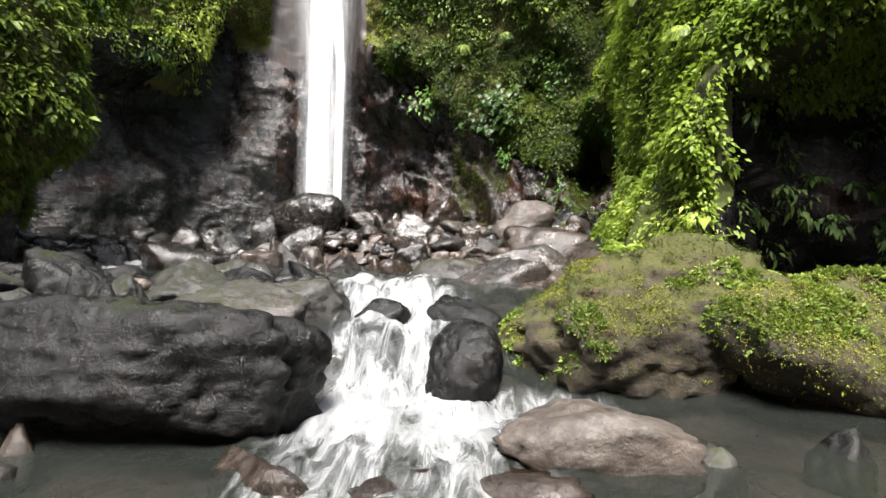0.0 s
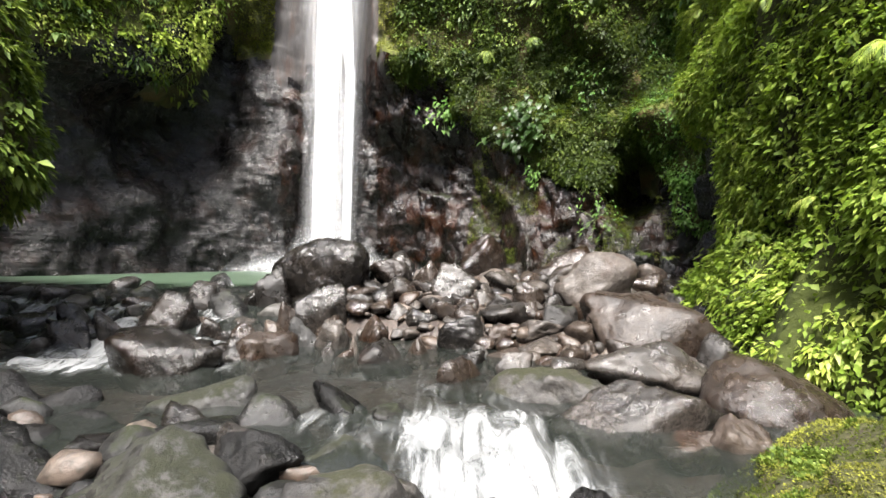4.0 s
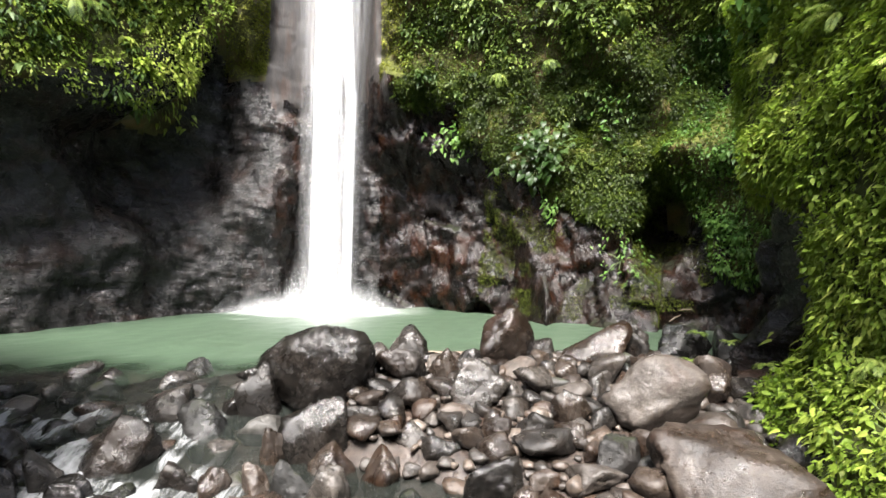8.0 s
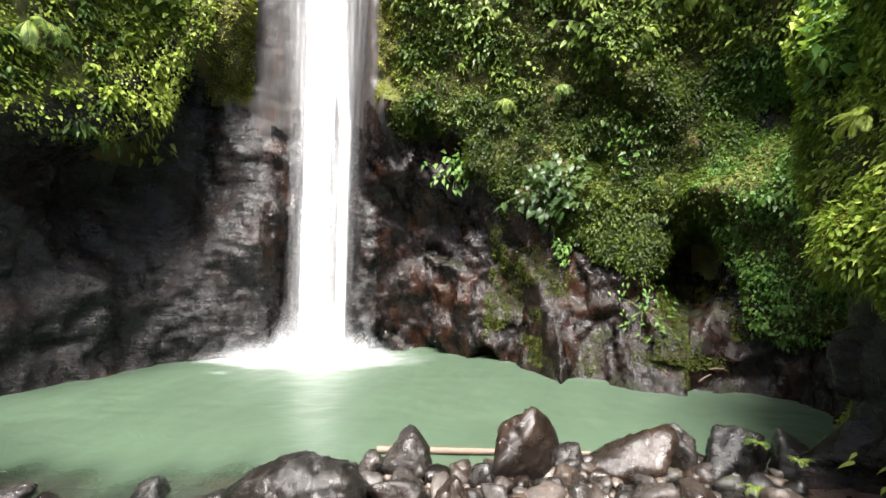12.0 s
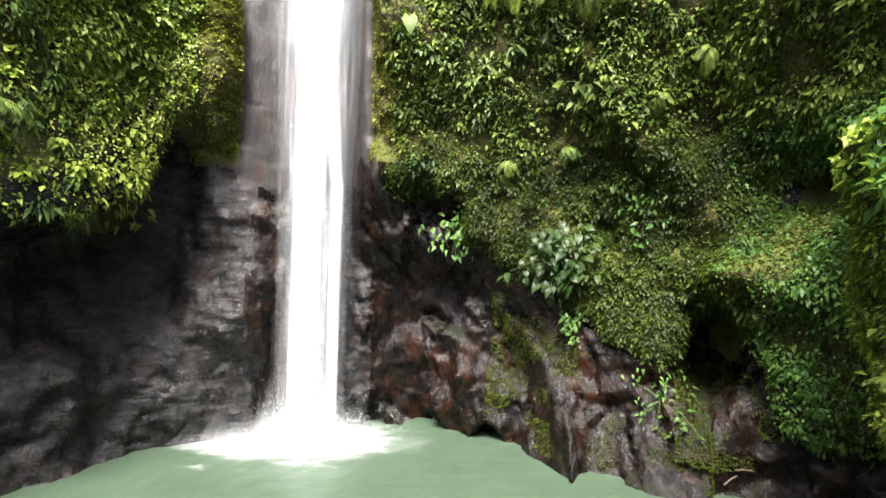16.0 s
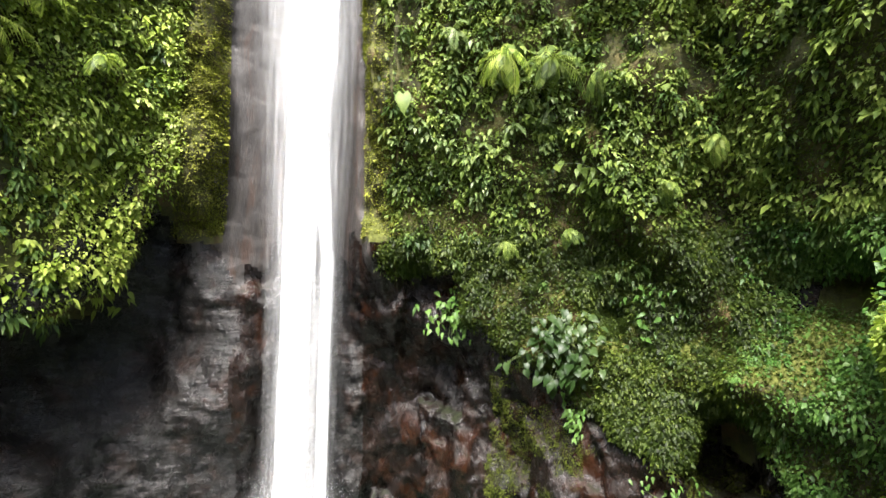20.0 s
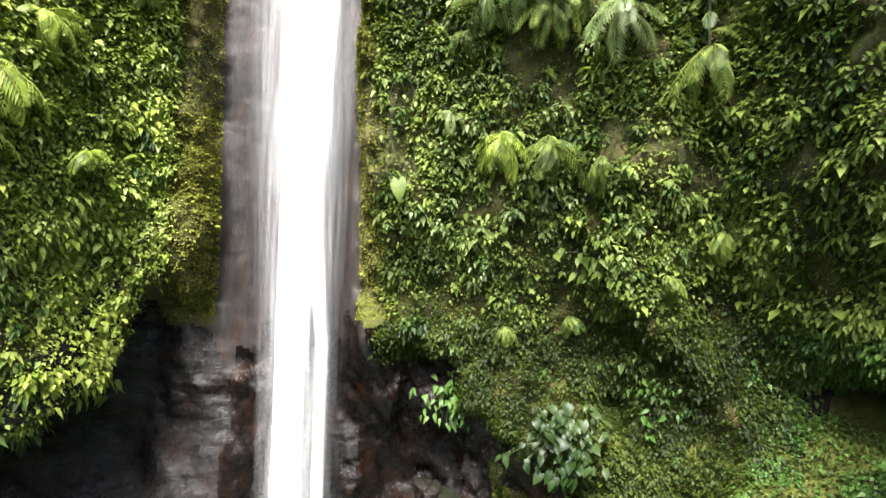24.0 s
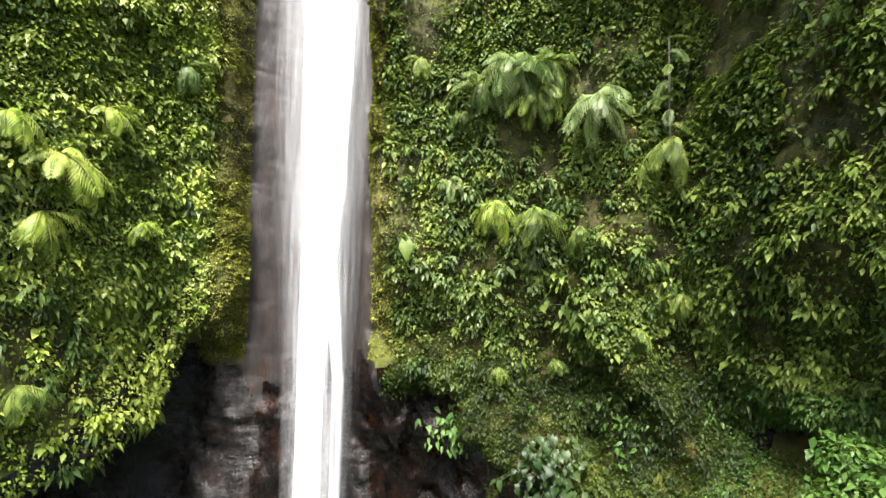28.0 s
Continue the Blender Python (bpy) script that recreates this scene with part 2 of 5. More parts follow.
M_BANK_MOSS = rock_material("bank_basalt_under_moss", (0.0024, 0.0024, 0.0021), (0.0062, 0.006, 0.0052), (0.02, 0.019, 0.017), (0.35, 0.75), 0.62, (0.0075, 0.0088, 0.0012), stain=(0.012, 0.008, 0.004), bump=0.9)
M_BANK_GREY = rock_material("bank_stone_with_moss", (0.0035, 0.0031, 0.0027), (0.0095, 0.0085, 0.0072), (0.034, 0.031, 0.027), (0.32, 0.65), 0.5, (0.0135, 0.0145, 0.002), stain=(0.03, 0.019, 0.01), stain_amount=0.5, bump=0.9)
M_BLACK = rock_material("black_pitted_basalt", (0.00136, 0.00136, 0.00136), (0.00299, 0.00286, 0.00273), (0.0109, 0.0106, 0.0101), (0.26, 0.6), 0.34, (0.00816, 0.0109, 0.00218), stain=(0.00816, 0.00545, 0.00327), spec=0.25, bump=1.0)

L_WALL = leaf_material("cliff_foliage", ((0.022, 0.042, 0.008), (0.115, 0.17, 0.028), (0.27, 0.33, 0.075)))
# Leaf colour raised to make up for light the side walls miss.
L_BRIGHT = leaf_material("sunlit_foliage", ((0.053, 0.0901, 0.0106), (0.233, 0.318, 0.0424), (0.445, 0.498, 0.117)), rough=0.4)
# Lime leaves, lightened because the sun barely reaches the right wall.
L_LIME_LIFTED = leaf_material("lime_foliage_lifted", ((0.045, 0.0855, 0.009), (0.158, 0.239, 0.027), (0.279, 0.36, 0.0675)), translucent=0.45)
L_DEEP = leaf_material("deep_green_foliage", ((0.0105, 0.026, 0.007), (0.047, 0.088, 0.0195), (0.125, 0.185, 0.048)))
L_BROAD = leaf_material("broad_dark_leaves", ((0.006, 0.0155, 0.0045), (0.024, 0.05, 0.013), (0.068, 0.105, 0.034)), rough=0.35)
L_PALE = leaf_material("pale_foliage", ((0.045, 0.078, 0.02), (0.14, 0.2, 0.065), (0.27, 0.33, 0.14)), rough=0.35)
# Paler leaf colour stands in for sun on the upper left face.
L_SUNPALE = leaf_material("sun_paled_foliage", ((0.088, 0.138, 0.0242), (0.297, 0.374, 0.0825), (0.506, 0.55, 0.198)), rough=0.35)
L_FRESH = leaf_material("fresh_green_foliage", ((0.0284, 0.0803, 0.0151), (0.0756, 0.151, 0.0302), (0.142, 0.227, 0.0567)), rough=0.4)
# Darkened copy of the cliff leaf colours: shade for the low plants.
L_WALL_SHADED = leaf_material("cliff_foliage_shaded", ((0.00765, 0.0136, 0.00204), (0.0306, 0.051, 0.0068), (0.0892, 0.119, 0.017)))
L_MOSS = leaf_material("moss_tufts", ((0.022, 0.029, 0.003), (0.047, 0.06, 0.0055), (0.07, 0.087, 0.0095)), rough=0.8, translucent=0.25)

L_OLIVE = leaf_material("olive_moss", ((0.0712, 0.0712, 0.0128), (0.15, 0.157, 0.0228), (0.243, 0.264, 0.0342)), rough=0.9, translucent=0.1)


def water_material(name, deep, foam_bias, scale, stretch, rough=0.12, white=0.8, clear=1.0, shore=False, sharp=1.9):
    n = Nodes(name)
    v = n.place(stretch)
    at = n.nt.nodes.new("ShaderNodeAttribute")
    at.attribute_name = "foam"
    streak = n.noise(v, scale, 9, 0.72, 0.9)
    f = n.math('ADD', n.math('MULTIPLY', at.outputs["Fac"], 0.8), n.math('MULTIPLY', n.math('SUBTRACT', streak, 0.5), sharp))
    mask = n.level(f, 0.25 + foam_bias, 1.1 + foam_bias)
    body = n.mix(n.noise(n.place(), 0.45, 3, 0.5), tuple(c * 0.75 for c in deep), tuple(c * 1.2 for c in deep))
    froth = n.level(n.noise(v, scale * 1.7, 7, 0.65, 0.2), 0.34, 0.62)
    # Pool only: sunlit sparkle painted as light flecks in the base colour.
    sparkle_fleck = n.level(n.noise(n.place((1, 1.8, 1)), scale * 3.2, 3, 0.6), 0.66, 0.74, 0.0, 0.3 if shore else 0.0)
    body = n.mix(sparkle_fleck, body, tuple(c * 3.0 for c in deep))
    n.set(Base_Color=n.mix(mask, body, n.mix(froth, (white * 0.55, white * 0.57, white * 0.58), (white, white * 1.02, white * 1.03))), Roughness=n.level(mask, 0, 1, rough, 0.6), IOR=1.33,
          Alpha=n.level(mask, 0.0, 0.5, clear, 1.0), Normal=n.bump(n.noise(v, scale * 0.6, 5, 0.6, 0.8), 0.3, 0.12))
    if shore:
        sh = n.nt.nodes.new("ShaderNodeAttribute")
        sh.attribute_name = "depth"
        n.set(Alpha=n.level(sh.outputs["Fac"], 0.0, 1.0, 0.25, 1.0))
    return n.mat


M_POOL = water_material("green_pool_water", (0.046, 0.071, 0.045), 0.02, 1.1, (0.5, 1.2, 1), 0.32, 0.7, shore=True)
M_STREAM = water_material("clear_stream_water", (0.016, 0.0185, 0.016), 0.02, 2.0, (2.3, 0.5, 0.8), 0.06, 0.29, 0.6, sharp=1.7)


# ---- ground, water levels ----
def water_z(x, y):
    """Level of the stream; the pool lies at 0."""
    mid = lerp(y, [0, 4.9, 5.4, 5.9, 6.5, 7.1, 7.6, 9.2, 11.5, 14], [-2.08, -2.04, -1.9, -1.5, -1.38, -1.04, -0.98, -0.93, -0.86, -0.8])
    left = lerp(y, [0, 4.9, 5.4, 5.9, 6.5, 7.1, 7.6, 9.2, 11.5, 13.5, 15, 15.5], [-2.08, -2.04, -1.9, -1.5, -1.38, -1.04, -0.98, -0.93, -0.86, -0.45, -0.08, -0.03])
    w = smooth(-3.2, -5.2, x)
    return mid * (1 - w) + left * w


def ground_z(x, y):
    x, y = np.asarray(x, float), np.asarray(y, float)
    cx = lerp(y, [0, 4, 5.2, 7, 8.5, 10, 11.5, 13, 15, 16.5, 20], [0.6, 1.2, 1.5, 0.4, -2.4, -3.4, -4.4, -7.5, -9.3, -9.5, -8])
    hw = lerp(y, [0, 4, 5.2, 7, 8.5, 10, 11.5, 13, 15, 16.5, 20], [7.5, 5.8, 3.3, 2.0, 3.0, 3.5, 3.9, 3.6, 4.2, 5.0, 30])
    bank = lerp(y, [0, 4.5, 5.5, 7.2, 9, 10.2, 11.5, 13, 15, 16.6, 17.3, 18.2, 20], [-1.9, -1.85, -1.6, -1.15, -1.1, -0.98, -0.76, -0.4, 0.08, 0.16, 0.06, -0.5, -1.6])
    out = smooth(0, 1.1, np.abs(x - cx) - hw)
    z = (water_z(x, y) - 0.3) * (1 - out) + bank * out
    z = z + 0.2 * np.clip(np.abs(x + 4.5) - 10.0, 0, 20)
    deep = smooth(17.4, 20.0, y)
    z = z * (1 - deep) + (-1.8) * deep
    return z + 0.04 * np.sin(x * 3.1 + y * 1.7) * np.sin(y * 2.3 - x * 0.6)


def grid(xs, ys):
    gx, gy = np.meshgrid(xs, ys)
    nx, ny = len(xs), len(ys)
    i = np.arange(nx * ny).reshape(ny, nx)
    quads = np.stack([i[:-1, :-1], i[:-1, 1:], i[1:, 1:], i[1:, :-1]], -1).reshape(-1, 4)
    return gx.ravel(), gy.ravel(), quads


gx, gy, quads = grid(np.arange(-30, 20.01, 0.25), np.arange(-24, 40.01, 0.25))
gp = np.stack([gx, gy, ground_z(gx, gy)], -1)
gp[:, 2] += 0.05 * fnoise(gp, 1.3, 4, 3)
put("ground", mesh_of("ground", gp, quads, [M_GRAVEL]), label="wet brown gravel bed of the stream and bar", category="ground", kind="structure")


def add_attribute(me, name, values):
    at = me.attributes.new(name, 'FLOAT', 'POINT')
    at.data.foreach_set("value", np.asarray(values, np.float32))


# stream: foam follows the drops
gx, gy, quads = grid(np.arange(-15, 7.01, 0.1), np.arange(-14, 16.3, 0.1))
wz = water_z(gx, gy)
sp = np.stack([gx, gy, wz], -1)
slope = np.abs(water_z(gx, gy + 0.15) - water_z(gx, gy - 0.15)) / 0.3
cascade = 0.84 * np.exp(-((gx + 0.5) / 0.95) ** 4) * smooth(3.6, 4.7, gy) * smooth(7.6, 6.6, gy)
rapid = 0.6 * np.exp(-((gx + 0.6) / 1.2) ** 2 - ((gy - 7.7) / 0.8) ** 2) + 0.5 * np.exp(-((gx + 1.3) / 1.6) ** 2 - ((gy - 9.3) / 1.0) ** 2) + 0.4 * np.exp(-((gx + 1.7 - 0.5 * (8.0 - gy)) / 1.3) ** 4 - ((gy - 7.75) / 0.55) ** 4) + 0.3 * np.exp(-((gx + 0.85) / 0.9) ** 4 - ((gy - 6.9) / 0.7) ** 4) + 0.4 * np.exp(-((gx + 7.3) / 2.0) ** 4 - ((gy - 10.3) / 0.6) ** 4) + 0.85 * smooth(10.4, 12.2, gy) * smooth(-4.6, -6.5, gx) * smooth(15.2, 14.0, gy)
tail = 0.8 * np.exp(-((gx + 0.3) / 1.25) ** 4 - ((gy - 3.5) / 1.3) ** 4) + 0.8 * np.exp(-((gx - 1.2) / 0.8) ** 2 - ((gy - 4.85) / 0.4) ** 2)
lump = fnoise(sp * np.array([1.0, 0.6, 1.0]), 2.6, 4, 8)
riffle = smooth(-4.0, -5.0, gx) * smooth(10.0, 11.0, gy)
rapid = rapid * (1 - riffle * (1 - smooth(-0.3, 0.25, fnoise(sp, 1.1, 4, 14)))) + 0.62 * np.exp(-((gx + 6.0) / 2.6) ** 4 - ((gy - 11.0) / 1.4) ** 4)
foam = np.clip(cascade + rapid + tail, 0, 1.0)
sp[:, 2] += foam * 0.16 * lump + 0.02 * lump + 0.02 * foam
me = mesh_of("stream_water", sp, quads, [M_STREAM])
add_attribute(me, "foam", foam)
put("stream", me, label="clear rushing stream with white foam over the drops", category="stream", kind="structure")

# pool
gx, gy, quads = grid(np.arange(-19, 12.01, 0.16), np.arange(14.6, 32.01, 0.16))
pp = np.stack([gx, gy, 0 * gx], -1)
foam = 1.0 * np.exp(-((gx + 7.9) / 3.7) ** 2 - ((gy - 28.8) / 2.3) ** 2) + 0.3 * np.exp(-((gx + 8) / 6.5) ** 2 - ((gy - 28.6) / 3.4) ** 2)
foam = np.clip(foam, 0, 1.2)
lump = fnoise(pp, 1.4, 4, 5)
pp[:, 2] += 0.02 * lump + 0.09 * np.clip(foam - 0.25, 0, 1) * (lump + 0.6)
line = 15.25 + 0.35 * np.sin(gx * 1.7) + 0.25 * np.sin(gx * 4.1 + 1)
quads = quads[(gy - line)[quads].min(1) > 0]
me = mesh_of("pool_water", pp, quads, [M_POOL])
add_attribute(me, "foam", foam)
add_attribute(me, "depth", smooth(0.0, 3.0, gy - line))
put("pool", me, label="milky green plunge pool rippled below the waterfall", category="pool", kind="structure")


# ---- cliffs ----
def curve_through(points, step):
    """Evenly spaced points on a soft curve through plan points, and the normals to its right."""
    p = np.array(points, float)
    p = np.vstack([2 * p[0] - p[1], p, 2 * p[-1] - p[-2]])
    out = []
    for i in range(1, len(p) - 2):
        t = np.linspace(0, 1, 24, endpoint=False)[:, None]
        a, b, c, d = p[i - 1], p[i], p[i + 1], p[i + 2]
        out.append(0.5 * (2 * b + (c - a) * t + (2 * a - 5 * b + 4 * c - d) * t ** 2 + (3 * b - a - 3 * c + d) * t ** 3))
    out = np.vstack(out + [p[-2:-1]])
    s = np.concatenate([[0], np.cumsum(np.linalg.norm(np.diff(out, axis=0), axis=1))])
    u = np.arange(0, s[-1], step)
    q = np.stack([np.interp(u, s, out[:, 0]), np.interp(u, s, out[:, 1])], -1)
    tan = np.gradient(q, axis=0)
    k = np.ones(9) / 9
    tan = np.stack([np.convolve(np.pad(tan[:, i], 4, mode="edge"), k, "valid") for i in (0, 1)], -1)
    tan /= np.linalg.norm(tan, axis=1, keepdims=True)
    return u, q, np.stack([tan[:, 1], -tan[:, 0]], -1)


def slabs(q, amount):
    """Broken plates: each cell of a cellular pattern is a tilted plane of its own height."""
    out = np.zeros(len(q))
    for i, w in enumerate(q):
        c = noise.voronoi(Vector(w))[1][0]
        t = noise.cell_vector(c * 7.3)
        out[i] = noise.cell(c * 5.1) - 0.5 + 1.3 * (t - Vector((0.5, 0.5, 0.5))).dot(Vector(w) - c)
    return amount * out


class Cliff:
    def __init__(self, plan, z0, z1, step, push, green, rough=0.55, seed=1, back=12, rise=0.45):
        """push(x, y, z): metres that the face stands out; green(x, y, z): 0 bare rock to 1 overgrown."""
        u, q, nrm = curve_through(plan, step)
        z = np.arange(z0, z1, step)
        rows = []
        for zz in z:
            rows.append(np.column_stack([q, np.full(len(q), zz)]))
        p = np.array(rows)                      # rows, columns, 3
        base = p.reshape(-1, 3).copy()
        flat = np.broadcast_to(np.column_stack([nrm, np.zeros(len(nrm))]), p.shape).reshape(-1, 3)
        out = push(base[:, 0], base[:, 1], base[:, 2])
        relief = rough * (1.3 * fnoise(base, 0.28, 3, seed) + 0.5 * ridged(base * np.array([1, 1, 0.75]), 0.55, seed + 3, 4) + 0.14 * fnoise(base, 2.2, 3, seed + 6))
        bare = 1 - np.clip(green(base[:, 0], base[:, 1], base[:, 2]), 0, 1)
        skew = base @ np.array([[1, 0, -0.35], [0, 1, 0.2], [0.45, 0, 1]])
        rside = smooth(-6.0, -4.0, base[:, 0])
        layers = 0.1 * ridged((base + base[:, :1] * np.array([0, 0, 0.22])) * np.array([0.5, 0.5, 2.6]), 1.0, seed + 18, 4)
        crag = layers * (1 - 0.7 * rside) + (0.12 + 0.63 * rside) * (0.16 * ridged(skew * np.array([1, 1, 0.4]), 0.42, seed + 12, 4) + slabs(skew * np.array([0.5, 0.5, 0.13]) + seed, 0.75) + slabs(skew * np.array([1.1, 1.1, 0.3]) + seed + 5, 0.24)) + 0.03 * fnoise(skew, 3.0, 3, seed + 15)
        relief = relief * (0.55 + 0.45 * bare) + (1 - bare) * rough * (0.22 * ridged(base, 0.75, seed + 22, 3) + 0.2 * fnoise(base, 1.9, 3, seed + 25))
        calm = smooth(-11.0, -10.0, base[:, 0]) * smooth(-4.2, -5.0, base[:, 0]) * smooth(9, 11, base[:, 2])
        relief = relief * (1 - 0.88 * calm) + bare * crag * (1 - 0.8 * calm)
        moved = base + flat * (out + relief)[:, None]
        moved[:, 2] += 0.25 * fnoise(base, 0.6, 2, seed + 9)
        self.base = base.reshape(p.shape)
        self.p = moved.reshape(p.shape)
        self.green = np.clip(green(base[:, 0], base[:, 1], base[:, 2]), 0, 1).reshape(p.shape[:2])
        dx, dz = np.gradient(self.p, axis=1), np.gradient(self.p, axis=0)
        n = np.cross(dx, dz)
        self.area = np.linalg.norm(n, axis=2)
        self.n = n / (self.area[..., None] + 1e-9)
        # the land behind the rim
        top, nn = self.p[-1], np.column_stack([nrm, np.zeros(len(nrm))])
        cap = [top - nn * d + np.array([0, 0, rise * d ** 0.8]) for d in np.linspace(0.6, back, 9)]
        self.all = np.concatenate([self.p, np.array(cap)], 0)

    def build(self, name, mats, pick, label):
        r, c = self.all.shape[:2]
        i = np.arange(r * c).reshape(r, c)
        quads = np.stack([i[:-1, :-1], i[:-1, 1:], i[1:, 1:], i[1:, :-1]], -1).reshape(-1, 4)
        centre = self.all.reshape(-1, 3)[quads].mean(1)
        me = mesh_of(name, self.all.reshape(-1, 3), quads, mats, True, pick(centre))
        return put(name, me, label=label, category="cliff", kind="structure")

    def sample(self, count, weight):
        """Random places on the face, with normals; weight: (rows, columns)."""
        w = (self.area * weight).ravel()
        k = np.random.choice(len(w), count, p=w / w.sum())
        r, c = np.unravel_index(k, weight.shape)
        r, c = np.clip(r, 1, weight.shape[0] - 2), np.clip(c, 1, weight.shape[1] - 2)
        a, b = np.random.rand(count, 1) - 0.5, np.random.rand(count, 1) - 0.5
        p = self.p[r, c] + a * (self.p[r, c + 1] - self.p[r, c - 1]) * 0.5 + b * (self.p[r + 1, c] - self.p[r - 1, c]) * 0.5
        return p, self.n[r, c]


EDGE_X, EDGE_Z = [-30, -16, -15, -14.2, -13.5, -13.2, -12.6, -11.8, -11.4, -10.3], [6.8, 8.0, 8.5, 9.4, 10.9, 12.2, 12.9, 13.2, 12.6, 12.4]
LOW_X, LOW_Z = [-4.7, -3.8, -2.0, -0.6, 0.0, 1.2, 2.2, 3.6, 5.0, 6.0, 7.0, 8.4, 9.2, 10, 12], [10.0, 10.4, 10.9, 10.4, 8.6, 7.6, 6.8, 5.4, 4.8, 4.0, 5.0, 6.0, 2.6, 2.4, 3.0]


def back_push(x, y, z):
    left = smooth(-10.2, -11.6, x)
    cap = smooth(-0.7, 0.9, z - lerp(x, EDGE_X, EDGE_Z))
    out = left * 1.35 * cap - 2.6 * (1 - cap) * bump_at(x, z, -13.9, 7.6, 2.0, 3.0) - 0.9 * (1 - cap) * bump_at(x, z, -12.3, 11.2, 0.9, 1.8)
    out = out + 0.9 * bump_at(x, z, -11.0, 5.5, 1.7, 5.0) + 0.3 * bump_at(x, z, -13.5, 1.0, 3.0, 3.5)
    right = smooth(-4.9, -3.9, x)
    out = out + right * (0.7 - 0.55 * smooth(0.0, 2.5, x)) * smooth(-0.6, 0.7, z - lerp(x, LOW_X, LOW_Z)) - 0.7 * bump_at(x, z, -1.6, 9.9, 1.6, 0.8)
    toe = smooth(1.2, 3.5, x) * smooth(10.2, 7.5, x)
    out = out + toe * 0.42 * np.clip(6.2 - z, 0, 8)
    out = out + 1.3 * bump_at(x, z, 8.2, 6.9, 1.5, 0.8)
    out = out - 2.9 * bump_at(x, z, 7.7, 3.9, 0.75, 1.6) - 1.6 * bump_at(x, z, 9.6, 9.7, 0.9, 1.0) - 0.9 * bump_at(x, z, 4.6, 8.8, 0.7, 0.8)
    out = out + 0.9 * np.exp(-(((z - 13.2) + 1.45 * (x - 5.2)) / 1.5) ** 2) * smooth(3.5, 5.5, x) * smooth(9.5, 8.0, x)
    out = out - 0.5 * smooth(3.5, 5.0, x) * bump_at(x, z, 6.5, 10.0, 4.0, 3.0) + right * lerp(z, [0, 12, 17, 38], [0, 0, 1.2, 2.4])
    # Added overhang high at right, mostly out of view, shades the face below.
    out = out + 1.3 * smooth(-6.2, -4.9, x) * smooth(1.0, -2.5, x) * smooth(6.2, 8.4, z) + 2.8 * smooth(27.5, 32.0, z) * smooth(2.0, 6.0, x)
    return out


def back_green(x, y, z):
    wob = 0.5 * np.sin(x * 2.7 + z * 0.6) * np.sin(z * 1.9 - x)
    left = smooth(-11.9, -12.4, x + 0.3 * wob) * smooth(0.15, 0.75, z - lerp(x, EDGE_X, EDGE_Z) + wob * 0.6)
    right = smooth(0.0, 0.7, x + 0.4 * wob - lerp(z, [0, 9, 12, 40], [-4.75, -4.7, -3.7, -3.5])) * smooth(-0.5, 0.4, z - lerp(x, LOW_X, LOW_Z) + wob)
    hole = bump_at(x, z, 7.7, 3.9, 0.85, 1.75) + bump_at(x, z, -1.6, 9.8, 1.5, 0.7) + bump_at(x, z, 9.6, 9.7, 0.9, 0.8)
    return (left + right) * (1 - smooth(0.35, 0.6, hole))


BACK_PLAN = [(-24, 13), (-19, 18), (-16.2, 22.2), (-15, 24.6), (-13.5, 27.3), (-10.5, 29), (-9, 29.8), (-7, 30.7), (-4, 30.6), (-2, 30.2), (0, 29), (2, 27.8), (4, 27.2), (6.5, 25.6), (8.2, 24.8), (9.6, 22), (10.8, 18), (12, 13)]
cliff_back = Cliff(BACK_PLAN, -2.0, 38.0, 0.14, back_push, back_green, 0.5, 1)


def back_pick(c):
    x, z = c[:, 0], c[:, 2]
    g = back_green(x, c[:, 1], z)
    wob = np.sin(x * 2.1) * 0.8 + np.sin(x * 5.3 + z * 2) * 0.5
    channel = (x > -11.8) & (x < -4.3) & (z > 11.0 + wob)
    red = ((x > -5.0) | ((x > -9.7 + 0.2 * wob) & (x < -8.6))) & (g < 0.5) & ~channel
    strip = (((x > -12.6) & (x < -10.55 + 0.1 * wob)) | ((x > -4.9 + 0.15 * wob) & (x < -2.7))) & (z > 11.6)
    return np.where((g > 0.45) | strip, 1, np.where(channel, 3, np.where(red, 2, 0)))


cliff_back.build("cliff_back", [M_CLIFF_SHADE, M_MOSS_CLIFF, M_CLIFF_RED_SHADE, M_CHANNEL], back_pick, "wet basalt cliff behind the pool, darkened for shade, overgrown above")

RIGHT_PLAN = [(10.5, 20), (8.6, 18.6), (6.6, 17.6), (5.7, 16.6), (5.3, 15), (4.75, 13), (4.4, 11), (4.3, 9.6), (4.25, 8.5), (4.3, 7.7), (4.65, 7.4), (5.4, 7.7), (6.4, 8.0), (7.6, 7.4), (8.4, 5), (8.2, 0), (8.5, -6), (10, -14)]


def right_push(x, y, z):
    out = 0.45 * np.clip(1.2 - z, 0, 1.8) * smooth(8.2, 9.4, y) * smooth(15.0, 13.5, y) - 0.15
    out = out + 0.02 * np.clip(z - 3.0, 0, 20)
    out = out + 0.5 * bump_at(y, z, 15.0, 4.7, 1.1, 0.7) - 0.75 * bump_at(y, z, 15.4, 2.2, 1.5, 1.9) - 1.2 * bump_at(y, z, 17.4, 3.0, 1.1, 2.8) + 1.9 * smooth(4.5, 5.4, x) * smooth(9.2, 8.4, y) * smooth(2.0, 3.6, z)
    out = out + 0.35 * bump_at(y, z, 13.2, 5.0, 1.2, 1.6) - 1.3 * bump_at(y, z, 15.2, 8.5, 0.6, 0.8)
    return out


